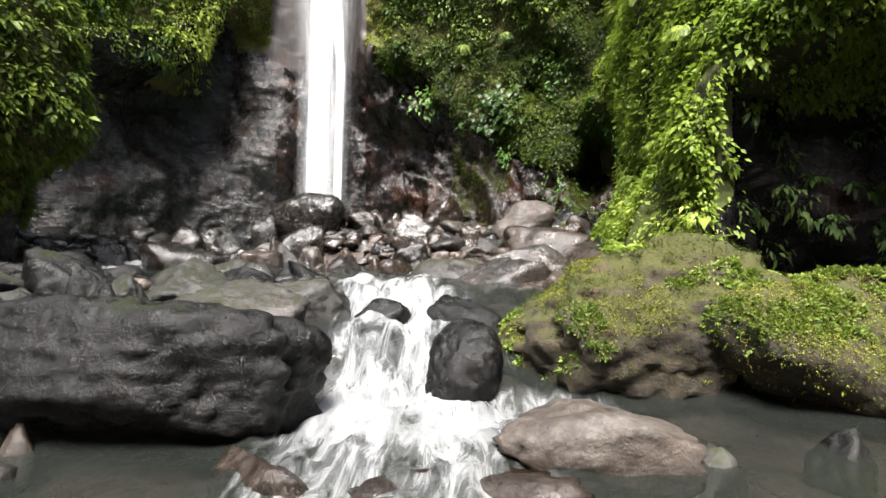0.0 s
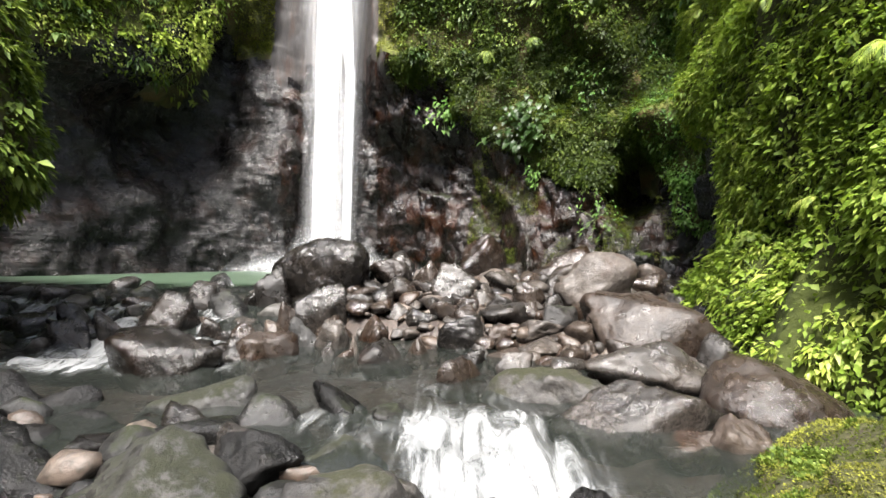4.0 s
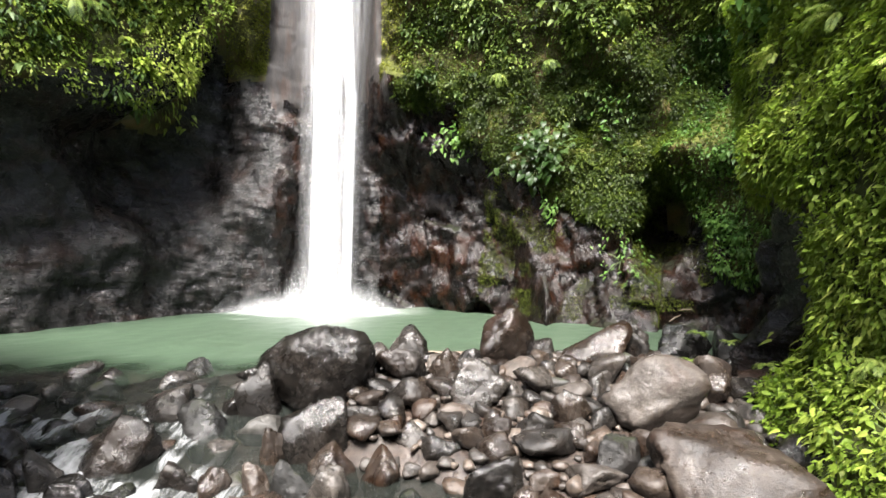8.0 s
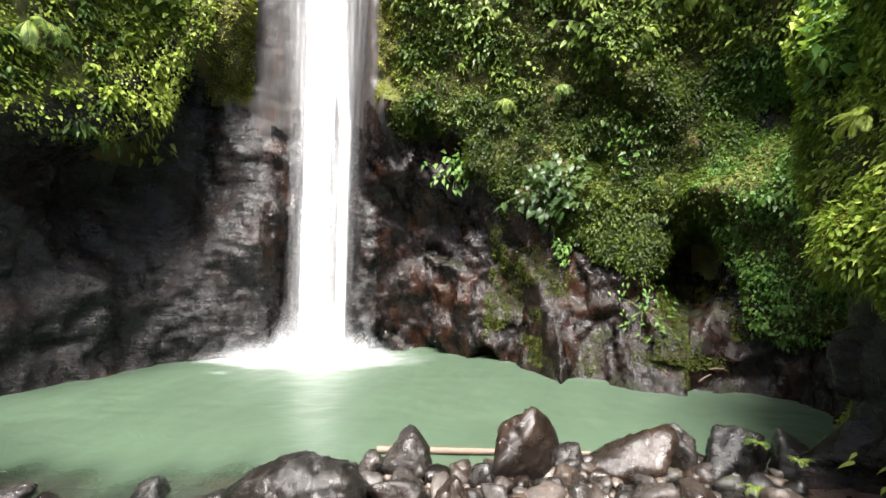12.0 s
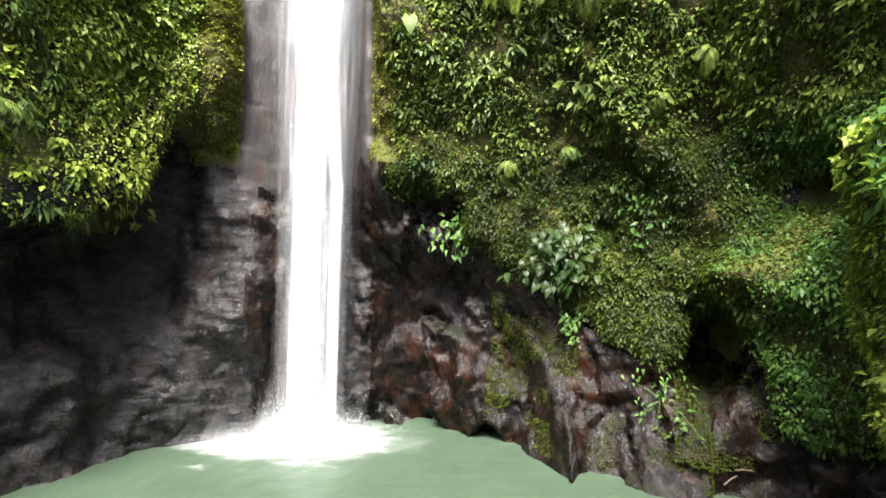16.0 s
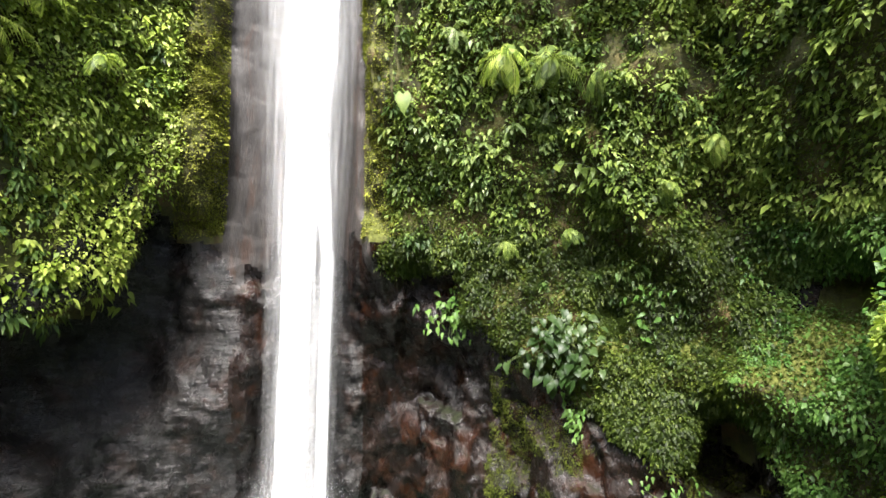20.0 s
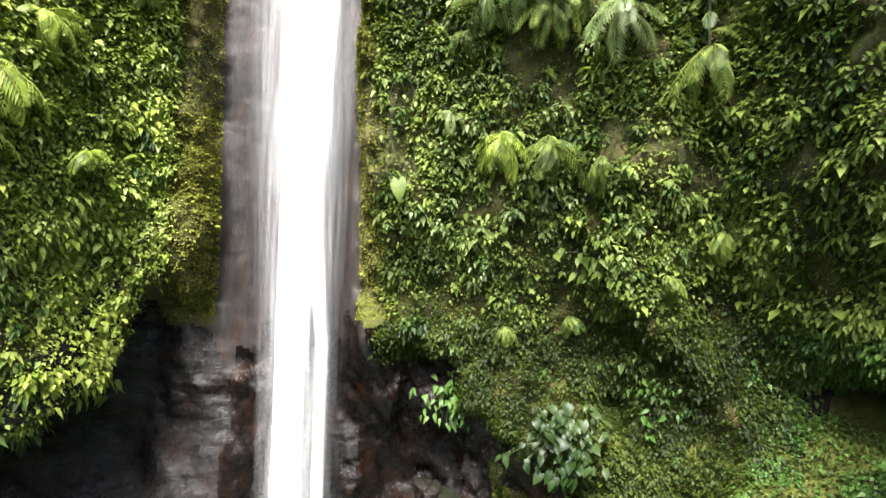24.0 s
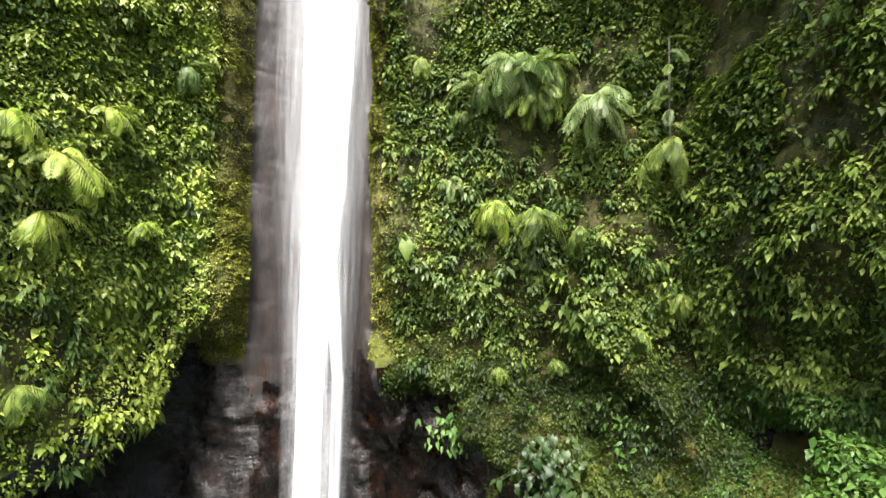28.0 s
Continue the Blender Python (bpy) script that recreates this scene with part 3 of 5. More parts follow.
def right_green(x, y, z):
    wob = np.sin(y * 2.3 + z) * np.sin(z * 1.7 - y)
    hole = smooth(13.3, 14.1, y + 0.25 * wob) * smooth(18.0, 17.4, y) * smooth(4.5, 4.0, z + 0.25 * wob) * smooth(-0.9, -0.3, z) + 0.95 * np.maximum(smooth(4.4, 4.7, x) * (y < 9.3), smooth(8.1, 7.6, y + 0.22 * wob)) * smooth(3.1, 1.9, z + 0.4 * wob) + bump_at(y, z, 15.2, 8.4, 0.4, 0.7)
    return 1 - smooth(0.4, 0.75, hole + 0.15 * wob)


cliff_right = Cliff(RIGHT_PLAN, -2.3, 9.4, 0.14, right_push, right_green, 0.52, 4, 5, 0.04)
cliff_right.build("cliff_right", [M_CLIFF_SHADE, M_MOSS_WALL], lambda c: (right_green(c[:, 0], c[:, 1], c[:, 2]) > 0.5).astype(int), "steep rock wall covered in bright creeping plants and moss")

LEFT_PLAN = [(-11, -14), (-10, -5), (-10.2, 2), (-9.8, 6), (-9.1, 8.6), (-8.8, 10.0), (-10.4, 11.2), (-13.6, 13.2), (-18, 15.5), (-22, 18)]


def left_push(x, y, z):
    return 0.9 * smooth(0.6, 2.2, z) - 0.06 * np.clip(z - 3, 0, 20)


cliff_left = Cliff(LEFT_PLAN, -2.3, 6.5, 0.2, left_push, lambda x, y, z: smooth(-0.2, 0.4, z + 0.3 * np.sin(y * 3)), 0.35, 7, 6)
cliff_left.build("cliff_left", [M_CLIFF_SHADE, M_MOSS_CLIFF], lambda c: (c[:, 2] > 0.2).astype(int), "overgrown rock wall standing over the stream")


# unseen slopes added behind the path; they close the place and block low sky
BLOCKER_PLAN = [(-22, 19), (-26, 10), (-27, -4), (-22, -18), (-8, -26), (8, -25), (18, -16), (20, -2), (19, 9), (12, 18)]
cliff_gorge = Cliff(BLOCKER_PLAN[::-1], -2.5, 26.0, 0.8, lambda x, y, z: -0.25 * np.clip(z, 0, 40), lambda x, y, z: 0 * x + 1.0, 1.2, 12, 12)
cliff_gorge.build("cliff_gorge", [M_MOSS_CLIFF], lambda c: np.zeros(len(c), int), "unseen overgrown slopes added behind the stream to block low sky")


# ---- foliage ----
def unit(v):
    return v / (np.linalg.norm(v, axis=-1, keepdims=True) + 1e-9)


def leaves(p, d, u, length, width, droop=0.25, fold=0.12):
    """Pointed folded leaves: five corners, four triangles each. p: bases, d: directions, u: upper sides."""
    m = len(p)
    d = unit(d)
    u = unit(u - d * (u * d).sum(1, keepdims=True))
    s = np.cross(d, u)
    length, width = np.broadcast_to(length, (m,))[:, None], np.broadcast_to(width, (m,))[:, None]
    down = np.array([0, 0, -1.0])
    mid = p + d * length * 0.45 - u * width * fold
    v = np.stack([p, p + d * length * 0.42 + s * width * 0.5, p + d * length * 0.42 - s * width * 0.5, mid, p + d * length * 0.95 + down * length * droop], 1)
    k = np.arange(m)[:, None, None] * 5
    f = np.array([[0, 3, 1], [0, 2, 3], [1, 3, 4], [3, 2, 4]])[None] + k
    return v.reshape(-1, 3), f.reshape(-1, 3)


def carpet(cliff, count, weight, size, aspect=0.5, lift=0.05, droop=0.3, out=0.6):
    p, n = cliff.sample(count, weight)
    rnd = np.random.normal(size=(count, 3))
    d = unit(n * out + np.array([0, 0, -0.6]) + 0.75 * rnd)
    u = unit(n * 0.85 + np.array([0, 0, 0.8]) + 0.4 * np.random.normal(size=(count, 3)))
    ln = size * np.random.lognormal(0, 0.32, count)
    return leaves(p + n * lift * np.random.rand(count, 1), d, u, ln, ln * aspect, droop)


def clumps(cliff, count, weight, radius, per, size, aspect=0.45, droop=0.3, flat=0.7):
    c, n = cliff.sample(count, weight)
    r = radius * np.random.lognormal(0, 0.35, count)
    c, n, r = np.repeat(c, per, 0), np.repeat(n, per, 0), np.repeat(r, per)
    q = unit(np.random.normal(size=(len(c), 3)))
    q = q - n * np.minimum((q * n).sum(1, keepdims=True), 0) * 1.6
    q[:, 2] *= 0.85
    p = c + q * (r * np.random.uniform(0.45, 1.0, len(c)))[:, None] * np.array([1, 1, 1.0]) * flat + n * (r * 0.12)[:, None]
    d = unit(q * 0.8 + n * 0.4 + np.array([0, 0, -0.55]) + 0.35 * np.random.normal(size=q.shape))
    u = unit(q * 0.4 + n * 0.45 + np.array([0, 0, 0.9]) + 0.3 * np.random.normal(size=q.shape))
    ln = size * np.random.lognormal(0, 0.28, len(c))
    return leaves(p, d, u, ln, ln * aspect, droop)


def foliage(name, batches, material, label):
    vs, fs, k = [], [], 0
    for v, f in batches:
        vs.append(v)
        fs.append(f + k)
        k += len(v)
    me = mesh_of(name, np.concatenate(vs), np.concatenate(fs), [material], False)
    return put(name, me, label=label, category="foliage", kind="stuff")


def patchy(cliff, scale, seed, lo, hi):
    b = cliff.base[::4, ::4]
    f = fnoise(b.reshape(-1, 3), scale, 3, seed).reshape(b.shape[:2])
    f = np.repeat(np.repeat(f, 4, 0), 4, 1)[:cliff.green.shape[0], :cliff.green.shape[1]]
    return smooth(lo, hi, f)


g = cliff_back.green * (cliff_back.base[..., 2] < 33)
bx, bz = cliff_back.base[..., 0], cliff_back.base[..., 2]
lush = patchy(cliff_back, 0.45, 11, -0.5, 0.3)
fine = patchy(cliff_back, 0.35, 17, -0.2, 0.4)
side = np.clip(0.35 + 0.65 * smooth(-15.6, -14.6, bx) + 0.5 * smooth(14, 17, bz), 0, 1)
gl, gr = side * g * (bx < -8) * (cliff_back.base[..., 1] > 16), g * (bx > -8) * (cliff_back.base[..., 1] > 16)
strip = (((bx > -12.3) & (bx < -10.5)) | ((bx > -4.7) & (bx < -2.7))) * (bz > 11.8) * (bz < 33)
gap = patchy(cliff_back, 0.5, 31, -0.32, 0.0) * (1 - 0.6 * smooth(-2.4, -3.0, bx) * smooth(10.0, 11.5, bz))
bare = gr * (1 - gap)
gr = gr * (0.08 + 0.92 * gap)
foliage("creeping_plants", [carpet(cliff_back, 78000, gr * (0.25 + fine) * (bz > 12), 0.15, 0.64, 0.24, 0.25, 0.75), clumps(cliff_back, 480, gr * lush * (bz > 12), 0.42, 44, 0.18, 0.62, 0.5)], L_WALL, "dense green creepers and shrubs clinging to the cliff")
foliage("low_creepers", [carpet(cliff_back, 62000, gr * (0.2 + fine) * (bz <= 12) * smooth(9.2, 7.9, bx), 0.1, 0.66, 0.25, 0.25, 0.75), clumps(cliff_back, 520, gr * lush * (bz <= 12) * smooth(9.2, 7.9, bx), 0.36, 50, 0.11, 0.6, 0.6)], L_WALL_SHADED, "small-leaved creepers low on the cliff, coloured darker as shaded")
foliage("hollow_creepers", [carpet(cliff_back, 24000, gr * (0.3 + fine) * (bz <= 12) * smooth(7.9, 9.2, bx), 0.11, 0.62, 0.25, 0.25, 0.75), clumps(cliff_back, 220, gr * lush * (bz <= 12) * smooth(7.9, 9.2, bx), 0.34, 46, 0.12, 0.6, 0.6)], L_FRESH, "fresh green creepers beside the dark hollow")
foliage("deep_green_shrubs", [carpet(cliff_back, 9000, bare, 0.1, 0.6, 0.1, 0.15, 0.9), clumps(cliff_back, 260, gr * (1 - lush * 0.6) * (0.3 + (bz > 9)), 0.5, 40, 0.22, 0.42, 0.35)], L_DEEP, "dark green broad-leaved shrubs on the cliff")
foliage("moss_cushions", [carpet(cliff_back, 45000, gr * (1.1 - fine), 0.075, 0.7, 0.05, 0.1, 0.9), carpet(cliff_back, 26000, bare * (bz < 16), 0.07, 0.75, 0.05, 0.1, 0.9)], L_MOSS, "yellow-green moss cushions on the cliff")
foliage("strip_moss", [carpet(cliff_back, 60000, strip * (0.3 + fine), 0.07, 0.75, 0.04, 0.1, 0.9), clumps(cliff_back, 60, strip, 0.16, 24, 0.11)], L_OLIVE, "olive moss beside the falling water")
foliage("pale_shrubs", [clumps(cliff_back, 150, gr * lush * (bz > 13) * (bx < 6), 0.5, 46, 0.22, 0.5, 0.35)], L_PALE, "pale green shrubs high on the cliff")
rockm = (1 - cliff_back.green) * patchy(cliff_back, 0.5, 41, 0.0, 0.25) * (bx > 0.2) * (bx < 9) * (bz > 0.2) * (bz < 8)
foliage("rock_moss", [carpet(cliff_back, 26000, rockm, 0.045, 0.8, 0.03, 0.1, 0.9), clumps(cliff_back, 40, rockm, 0.16, 26, 0.08)], L_MOSS, "yellow-green moss on the wet rock slabs")
foliage("pale_hanging_plants", [carpet(cliff_back, 38000, gl * side * smooth(13.0, 16, bz), 0.13, 0.6, 0.22, 0.3, 0.8), clumps(cliff_back, 420, gl * side * smooth(13.5, 17, bz), 0.45, 44, 0.19, 0.6, 0.45)], L_SUNPALE, "hanging plants high beside the fall, paled to look sunlit")
foliage("hanging_plants", [carpet(cliff_back, 85000, gl * (0.3 + fine), 0.125, 0.6, 0.24, 0.3, 0.75), clumps(cliff_back, 420, gl * (0.3 + lush), 0.42, 46, 0.19, 0.6, 0.35)], L_BRIGHT, "light green hanging plants covering the cliff beside the fall")
# Dark leaf colour gives the left edge its shade.
foliage("shaded_shrubs", [clumps(cliff_back, 190, gl * (1.05 - side), 0.5, 44, 0.24, 0.4, 0.4)], L_DEEP, "shrubs between the hanging plants, dark green for shade")
rg = cliff_right.green * (cliff_right.base[..., 1] > 2)
rl = patchy(cliff_right, 0.7, 21, -0.4, 0.3)
foliage("wall_creepers", [carpet(cliff_right, 110000, rg * (0.14 + rl), 0.09, 0.58, 0.25, 0.25, 0.8), clumps(cliff_right, 1000, rg * (0.1 + rl), 0.2, 34, 0.1, 0.55, 0.35)], L_LIME_LIFTED, "yellow-green creepers covering the rock wall, lightened for missing sun")
ry, rz = cliff_right.base[..., 1], cliff_right.base[..., 2]
ledge = (ry > 13.6) * (ry < 16.2) * (rz > 4.3) * (rz < 5.6)
foliage("ledge_moss", [carpet(cliff_right, 14000, 1.0 * ledge, 0.05, 0.75, 0.04, 0.1, 0.9)], L_OLIVE, "yellow-green moss on the ledge of the rock wall")
foliage("wall_ferns", [clumps(cliff_right, 560, rg * (1.1 - rl), 0.24, 36, 0.12, 0.42, 0.35)], L_BRIGHT, "mid-green fern-like plants on the rock wall")
# Hollow leaves take the dark green material to deepen the shade there.
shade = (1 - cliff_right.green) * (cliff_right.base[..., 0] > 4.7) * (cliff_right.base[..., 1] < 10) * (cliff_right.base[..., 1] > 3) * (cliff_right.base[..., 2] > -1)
foliage("shaded_creepers", [clumps(cliff_right, 90, shade, 0.3, 26, 0.13, 0.4, 0.4)], L_DEEP, "creepers in the hollow, in darker green for its shade")


def cap_carpet(cliff, count, y0, y1, size):
    """Leaves on the land behind the rim."""
    land = cliff.all[-10:]
    cols = np.nonzero((land[0, :-1, 1] > y0) & (land[0, :-1, 1] < y1))[0]
    r, c = np.random.randint(0, 9, count), np.random.choice(cols, count)
    s, t = np.random.rand(count, 1), np.random.rand(count, 1)
    p = (land[r, c] * (1 - s) + land[r, c + 1] * s) * (1 - t) + (land[r + 1, c] * (1 - s) + land[r + 1, c + 1] * s) * t
    d = np.random.normal(size=(count, 3)) + np.array([-0.4, -0.2, 0.3])
    ln = size * np.random.lognormal(0, 0.35, count)
    return leaves(p + np.array([0, 0, 0.45]) * np.random.rand(count, 1), d, np.array([0, 0, 1.0]) + 0.4 * np.random.normal(size=(count, 3)), ln, ln * 0.5, 0.25)


foliage("slope_plants", [clumps(cliff_gorge, 2600, cliff_gorge.green, 1.3, 14, 0.75, 0.45, 0.3)], L_WALL, "dark green shrubs and ferns covering the added unseen slopes")
foliage("rim_plants", [cap_carpet(cliff_right, 30000, -4, 19, 0.2)], L_BRIGHT, "green plants on the rim of the rock wall")
lg = cliff_left.green * (cliff_left.base[..., 1] > 5) * (cliff_left.base[..., 2] < 9)
foliage("bank_creepers", [cap_carpet(cliff_left, 22000, -5, 17, 0.24), carpet(cliff_left, 30000, lg, 0.1, 0.6, 0.08, 0.2, 0.9), clumps(cliff_left, 600, lg, 0.26, 34, 0.15)], L_WALL, "green creepers on the rock wall over the stream")


# ---- boulders ----
def sphere(sub):
    bm = bmesh.new()
    bmesh.ops.create_icosphere(bm, subdivisions=sub, radius=1.0)
    bm.verts.ensure_lookup_table()
    v = np.array([q.co[:] for q in bm.verts])
    f = np.array([[q.index for q in t.verts] for t in bm.faces])
    bm.free()
    return v, f


SPHERES = {k: sphere(k) for k in (1, 2, 3, 4, 5)}


def stone_shape(seed, sub=4, facets=13, power=60.0, rough=0.075, extra=()):
    """A worn block: the soft inside of a few planes, with relief; its box is 1 x 1 x 1. Returns verts, faces."""
    rnd = np.random.RandomState(seed)
    n, f = SPHERES[sub]
    fn = unit(rnd.normal(size=(facets, 3)))
    dist = rnd.uniform(0.7, 0.98, facets)
    if len(extra):
        ex = np.array(extra, float)
        fn = np.vstack([fn, unit(ex[:, :3])])
        dist = np.concatenate([dist, ex[:, 3]])
    k = np.maximum(n @ fn.T, 0) / dist
    r = ((k ** power).sum(1) + 0.5 ** power) ** (-1 / power)
    p = n * r[:, None]
    octs = 4 if sub > 3 else 3
    chip = np.maximum(fnoise(n, 2.4, octs, seed * 0.23 + 5) - 0.15, 0)
    p = p * (1 + rough * 1.1 * fnoise(n, 1.3, octs, seed * 0.37 + 1) + rough * 0.7 * fnoise(n, 5.0, octs, seed * 0.61 + 2) + (rough * 0.4 * ridged(n, 7.0, seed * 0.3, 4) if sub > 3 else 0) - rough * 1.6 * chip)[:, None]
    lo, hi = p.min(0), p.max(0)
    return (p - (lo + hi) / 2) / (hi - lo), f


def boulder(x, y, z, w, d, h, seed, material, label, sub=4, group="", power=60.0, rough=0.09, extra=(), name="boulder", sink=0.38):
    """A single boulder: centre, width, depth and height; its foot reaches into the ground."""
    top = z + h / 2
    bottom = min(z - h / 2, float(ground_z(x, y)) - 0.06)
    bottom -= sink * (top - bottom)
    v, f = stone_shape(seed, sub, 13, power, rough, extra)
    v = v * np.array([w, d, top - bottom])
    me = mesh_of(name, v, f, [material])
    return put(name, me, label=label, category="boulder", group=group, at=pose(x, y, (top + bottom) / 2))


# below the cascade
giant = boulder(-2.7, 4.3, -1.68, 3.4, 1.7, 1.58, 5, M_BLACK, "huge black wet boulder beside the cascade", 5, rough=0.085, extra=((-0.25, -0.85, 0.35, 0.6), (0.6, -0.75, 0.02, 0.6), (0.95, -0.25, -0.1, 0.72), (0.1, 0.42, 0.9, 0.58), (0.85, -0.2, 0.5, 0.8), (-0.1, -0.7, -0.7, 0.55)), sink=0.0)
boulder(0.24, 5.2, -1.66, 0.84, 0.75, 0.85, 8, M_BLACK, "round black pitted boulder in the cascade", 5, power=3.4, rough=0.06, sink=0.0)
boulder(1.2, 3.85, -1.93, 1.65, 1.0, 0.52, 14, M_PALE, "pale brown dry-topped boulder in the stream", 4, extra=((0.5, 0, 0.8, 0.6), (-0.5, 0, 0.8, 0.7)))
mossy = boulder(2.1, 6.3, -1.22, 3.5, 2.9, 2.0, 23, M_MOSS_ROCK, "huge moss-covered boulder with small plants", 5, power=10, rough=0.12, extra=((-0.1, -0.75, 0.62, 0.62), (-0.7, -0.3, 0.62, 0.72)), sink=0.15)
mossy_low = boulder(4.3, 5.35, -1.5, 3.4, 2.4, 1.7, 24, M_MOSS_ROCK, "long moss-covered boulder with small plants", 5, power=10, rough=0.12, extra=((0.1, -0.75, 0.62, 0.62),), sink=0.15)
boulder(-1.24, 3.35, -2.12, 0.9, 0.7, 0.45, 31, M_BROWN, "brown wet stone at the water's edge")
boulder(0.1, 3.25, -2.12, 1.7, 0.8, 0.34, 32, M_BROWN, "flat brown stone washed by the stream")
boulder(1.95, 3.55, -2.12, 0.6, 0.5, 0.34, 33, M_GREY_MOSS, "small grey stone with moss in the stream")
boulder(3.16, 3.8, -2.06, 0.58, 0.5, 0.4, 34, M_DARK_MOSS, "small dark mossy stone in the still water")
boulder(-3.2, 3.7, -2.03, 0.36, 0.4, 0.36, 35, M_BROWN, "small brown upright stone at the water's edge", 3)
boulder(-3.1, 3.2, -2.1, 0.5, 0.5, 0.3, 36, M_GREY, "small grey stone at the water's edge", 3)
# left bank above the cascade, and right of the stream
boulder(-3.45, 6.50, -0.97, 1.46, 1.05, 0.74, 241, M_BANK_MOSS, "dark pyramid-shaped boulder grown with moss", extra=((-0.75, -0.35, 0.6, 0.42), (0.55, -0.4, 0.75, 0.5)))
boulder(-2.78, 6.95, -0.97, 0.82, 0.63, 0.49, 142, M_BLACK, "black boulder beside the mossy one")
boulder(-4.09, 8.60, -0.87, 1.53, 1.17, 0.48, 143, M_BANK_MOSS, "dark boulder with a mossy top in the stream")
boulder(-1.80, 6.55, -1.10, 1.33, 1.02, 0.44, 144, M_BANK_GREY, "tan flat-topped boulder with moss above the cascade")
boulder(-2.08, 7.35, -1.05, 1.00, 0.58, 0.24, 145, M_BANK_MOSS, "low mossy boulder beside the water")
boulder(-2.41, 5.55, -1.22, 1.77, 0.85, 0.73, 146, M_BANK_GREY, "broad grey boulder streaked with moss", extra=((0.1, -0.3, 1.0, 0.5),))
boulder(0.27, 6.45, -1.3, 1.0, 0.85, 0.44, 347, M_BLACK, "black wet boulder at the lip of the cascade", power=12, extra=((0.0, -0.2, 1.0, 0.6),))
boulder(-0.79, 6.6, -1.3, 0.85, 0.6, 0.34, 348, M_BLACK, "low black stone washed over by the cascade", power=6)
boulder(1.01, 8.20, -0.84, 1.98, 1.14, 0.57, 149, M_GREY, "large grey sloping boulder beside the stream", extra=((-0.55, -0.3, 0.8, 0.5),))
boulder(0.17, 9.10, -0.84, 1.65, 1.11, 0.49, 150, M_BANK_GREY, "grey boulder with a mossy foot beside the stream")
boulder(1.83, 9.70, -0.66, 2.11, 1.62, 0.73, 151, M_GREY, "broad grey rounded boulder behind the stream", power=8)
boulder(2.96, 8.50, -0.75, 1.84, 1.42, 0.72, 152, M_BROWN, "smooth brown boulder under the rock wall", power=6)
boulder(1.81, 7.50, -0.93, 0.64, 0.49, 0.43, 153, M_BROWN, "brown wet boulder beside the stream")
boulder(1.38, 7.60, -1.03, 0.84, 0.64, 0.22, 154, M_BROWN, "brown wet boulder beside the stream")
boulder(-5.09, 6.90, -0.86, 1.62, 0.78, 0.74, 155, M_BLACK, "dark slab-like boulder leaning on the bank", extra=((0.6, -0.2, 0.75, 0.4),))
boulder(-6.37, 8.20, -0.83, 1.03, 0.79, 0.58, 156, M_BLACK, "dark wedge-shaped boulder on the bank")
boulder(-3.80, 5.90, -1.15, 0.46, 0.35, 0.68, 157, M_BANK_MOSS, "low mossy stone on the bank")
boulder(-4.07, 5.70, -1.10, 0.53, 0.41, 0.89, 158, M_BLACK, "dark wet stone on the bank")
boulder(-3.34, 4.95, -1.30, 0.47, 0.36, 0.87, 159, M_BLACK, "dark wet stone on the bank")
boulder(-5.12, 8.10, -1.05, 1.06, 0.61, 0.26, 160, M_BLACK, "dark low stone in the stream")
# the rock bar before the pool
boulder(-4.16, 14.80, 0.67, 2.49, 1.91, 1.27, 371, M_DARK, "largest dark rounded boulder at the pool's edge", sub=5, power=4.5, rough=0.06, extra=((0.1, 0.0, 1.0, 0.72), (-0.2, -0.9, 0.3, 0.7)))
boulder(0.01, 16.60, 0.85, 1.42, 1.09, 1.39, 73, M_BROWN, "dark brown block-shaped boulder at the pool's edge", power=14, extra=((-0.5, -0.5, 0.7, 0.7), (0.6, -0.7, 0.2, 0.7)), sink=0.1)
boulder(2.13, 13.35, 0.34, 1.61, 1.24, 1.31, 67, M_PALE, "tall pale brown boulder on the bar", power=24, sink=0.15)
boulder(2.59, 11.45, -0.27, 2.26, 1.74, 1.00, 164, M_BROWN, "large flat-topped brown boulder", extra=((0.1, -0.1, 1.0, 0.55),))
boulder(-5.43, 10.22, -0.64, 1.68, 1.29, 0.68, 165, M_DARK, "dark rounded boulder standing in the stream", power=24)
boulder(-0.80, 9.78, -0.81, 0.86, 0.66, 0.42, 166, M_BROWN, "brown weathered boulder on the rock bar", power=24)
boulder(-0.71, 10.62, -0.78, 0.58, 0.44, 0.26, 167, M_DARK, "dark wet basalt boulder on the rock bar", power=24)
boulder(-0.03, 10.15, -0.79, 0.60, 0.46, 0.39, 168, M_GREY, "grey water-worn boulder on the rock bar", power=24)
boulder(-2.08, 10.82, -0.71, 0.93, 0.72, 0.33, 169, M_DARK, "dark wet basalt boulder on the rock bar", power=24)
boulder(-0.79, 11.96, -0.44, 0.92, 0.71, 0.41, 170, M_DARK, "dark wet basalt boulder on the rock bar", power=24)
boulder(0.74, 11.94, -0.49, 1.06, 0.82, 0.34, 171, M_GREY, "grey water-worn boulder on the rock bar", power=24)
boulder(1.16, 12.22, -0.33, 0.84, 0.64, 0.51, 172, M_DARK_MOSS, "dark mossy boulder on the rock bar", power=24)
boulder(-3.20, 11.69, -0.53, 0.66, 0.50, 0.37, 173, M_GREY, "grey water-worn boulder on the rock bar", power=24)
boulder(-3.80, 11.92, -0.48, 0.64, 0.50, 0.36, 174, M_DARK_MOSS, "dark mossy boulder on the rock bar", power=24)
boulder(-3.75, 13.11, -0.06, 1.16, 0.90, 0.62, 175, M_DARK, "dark wet basalt boulder on the rock bar", power=24)
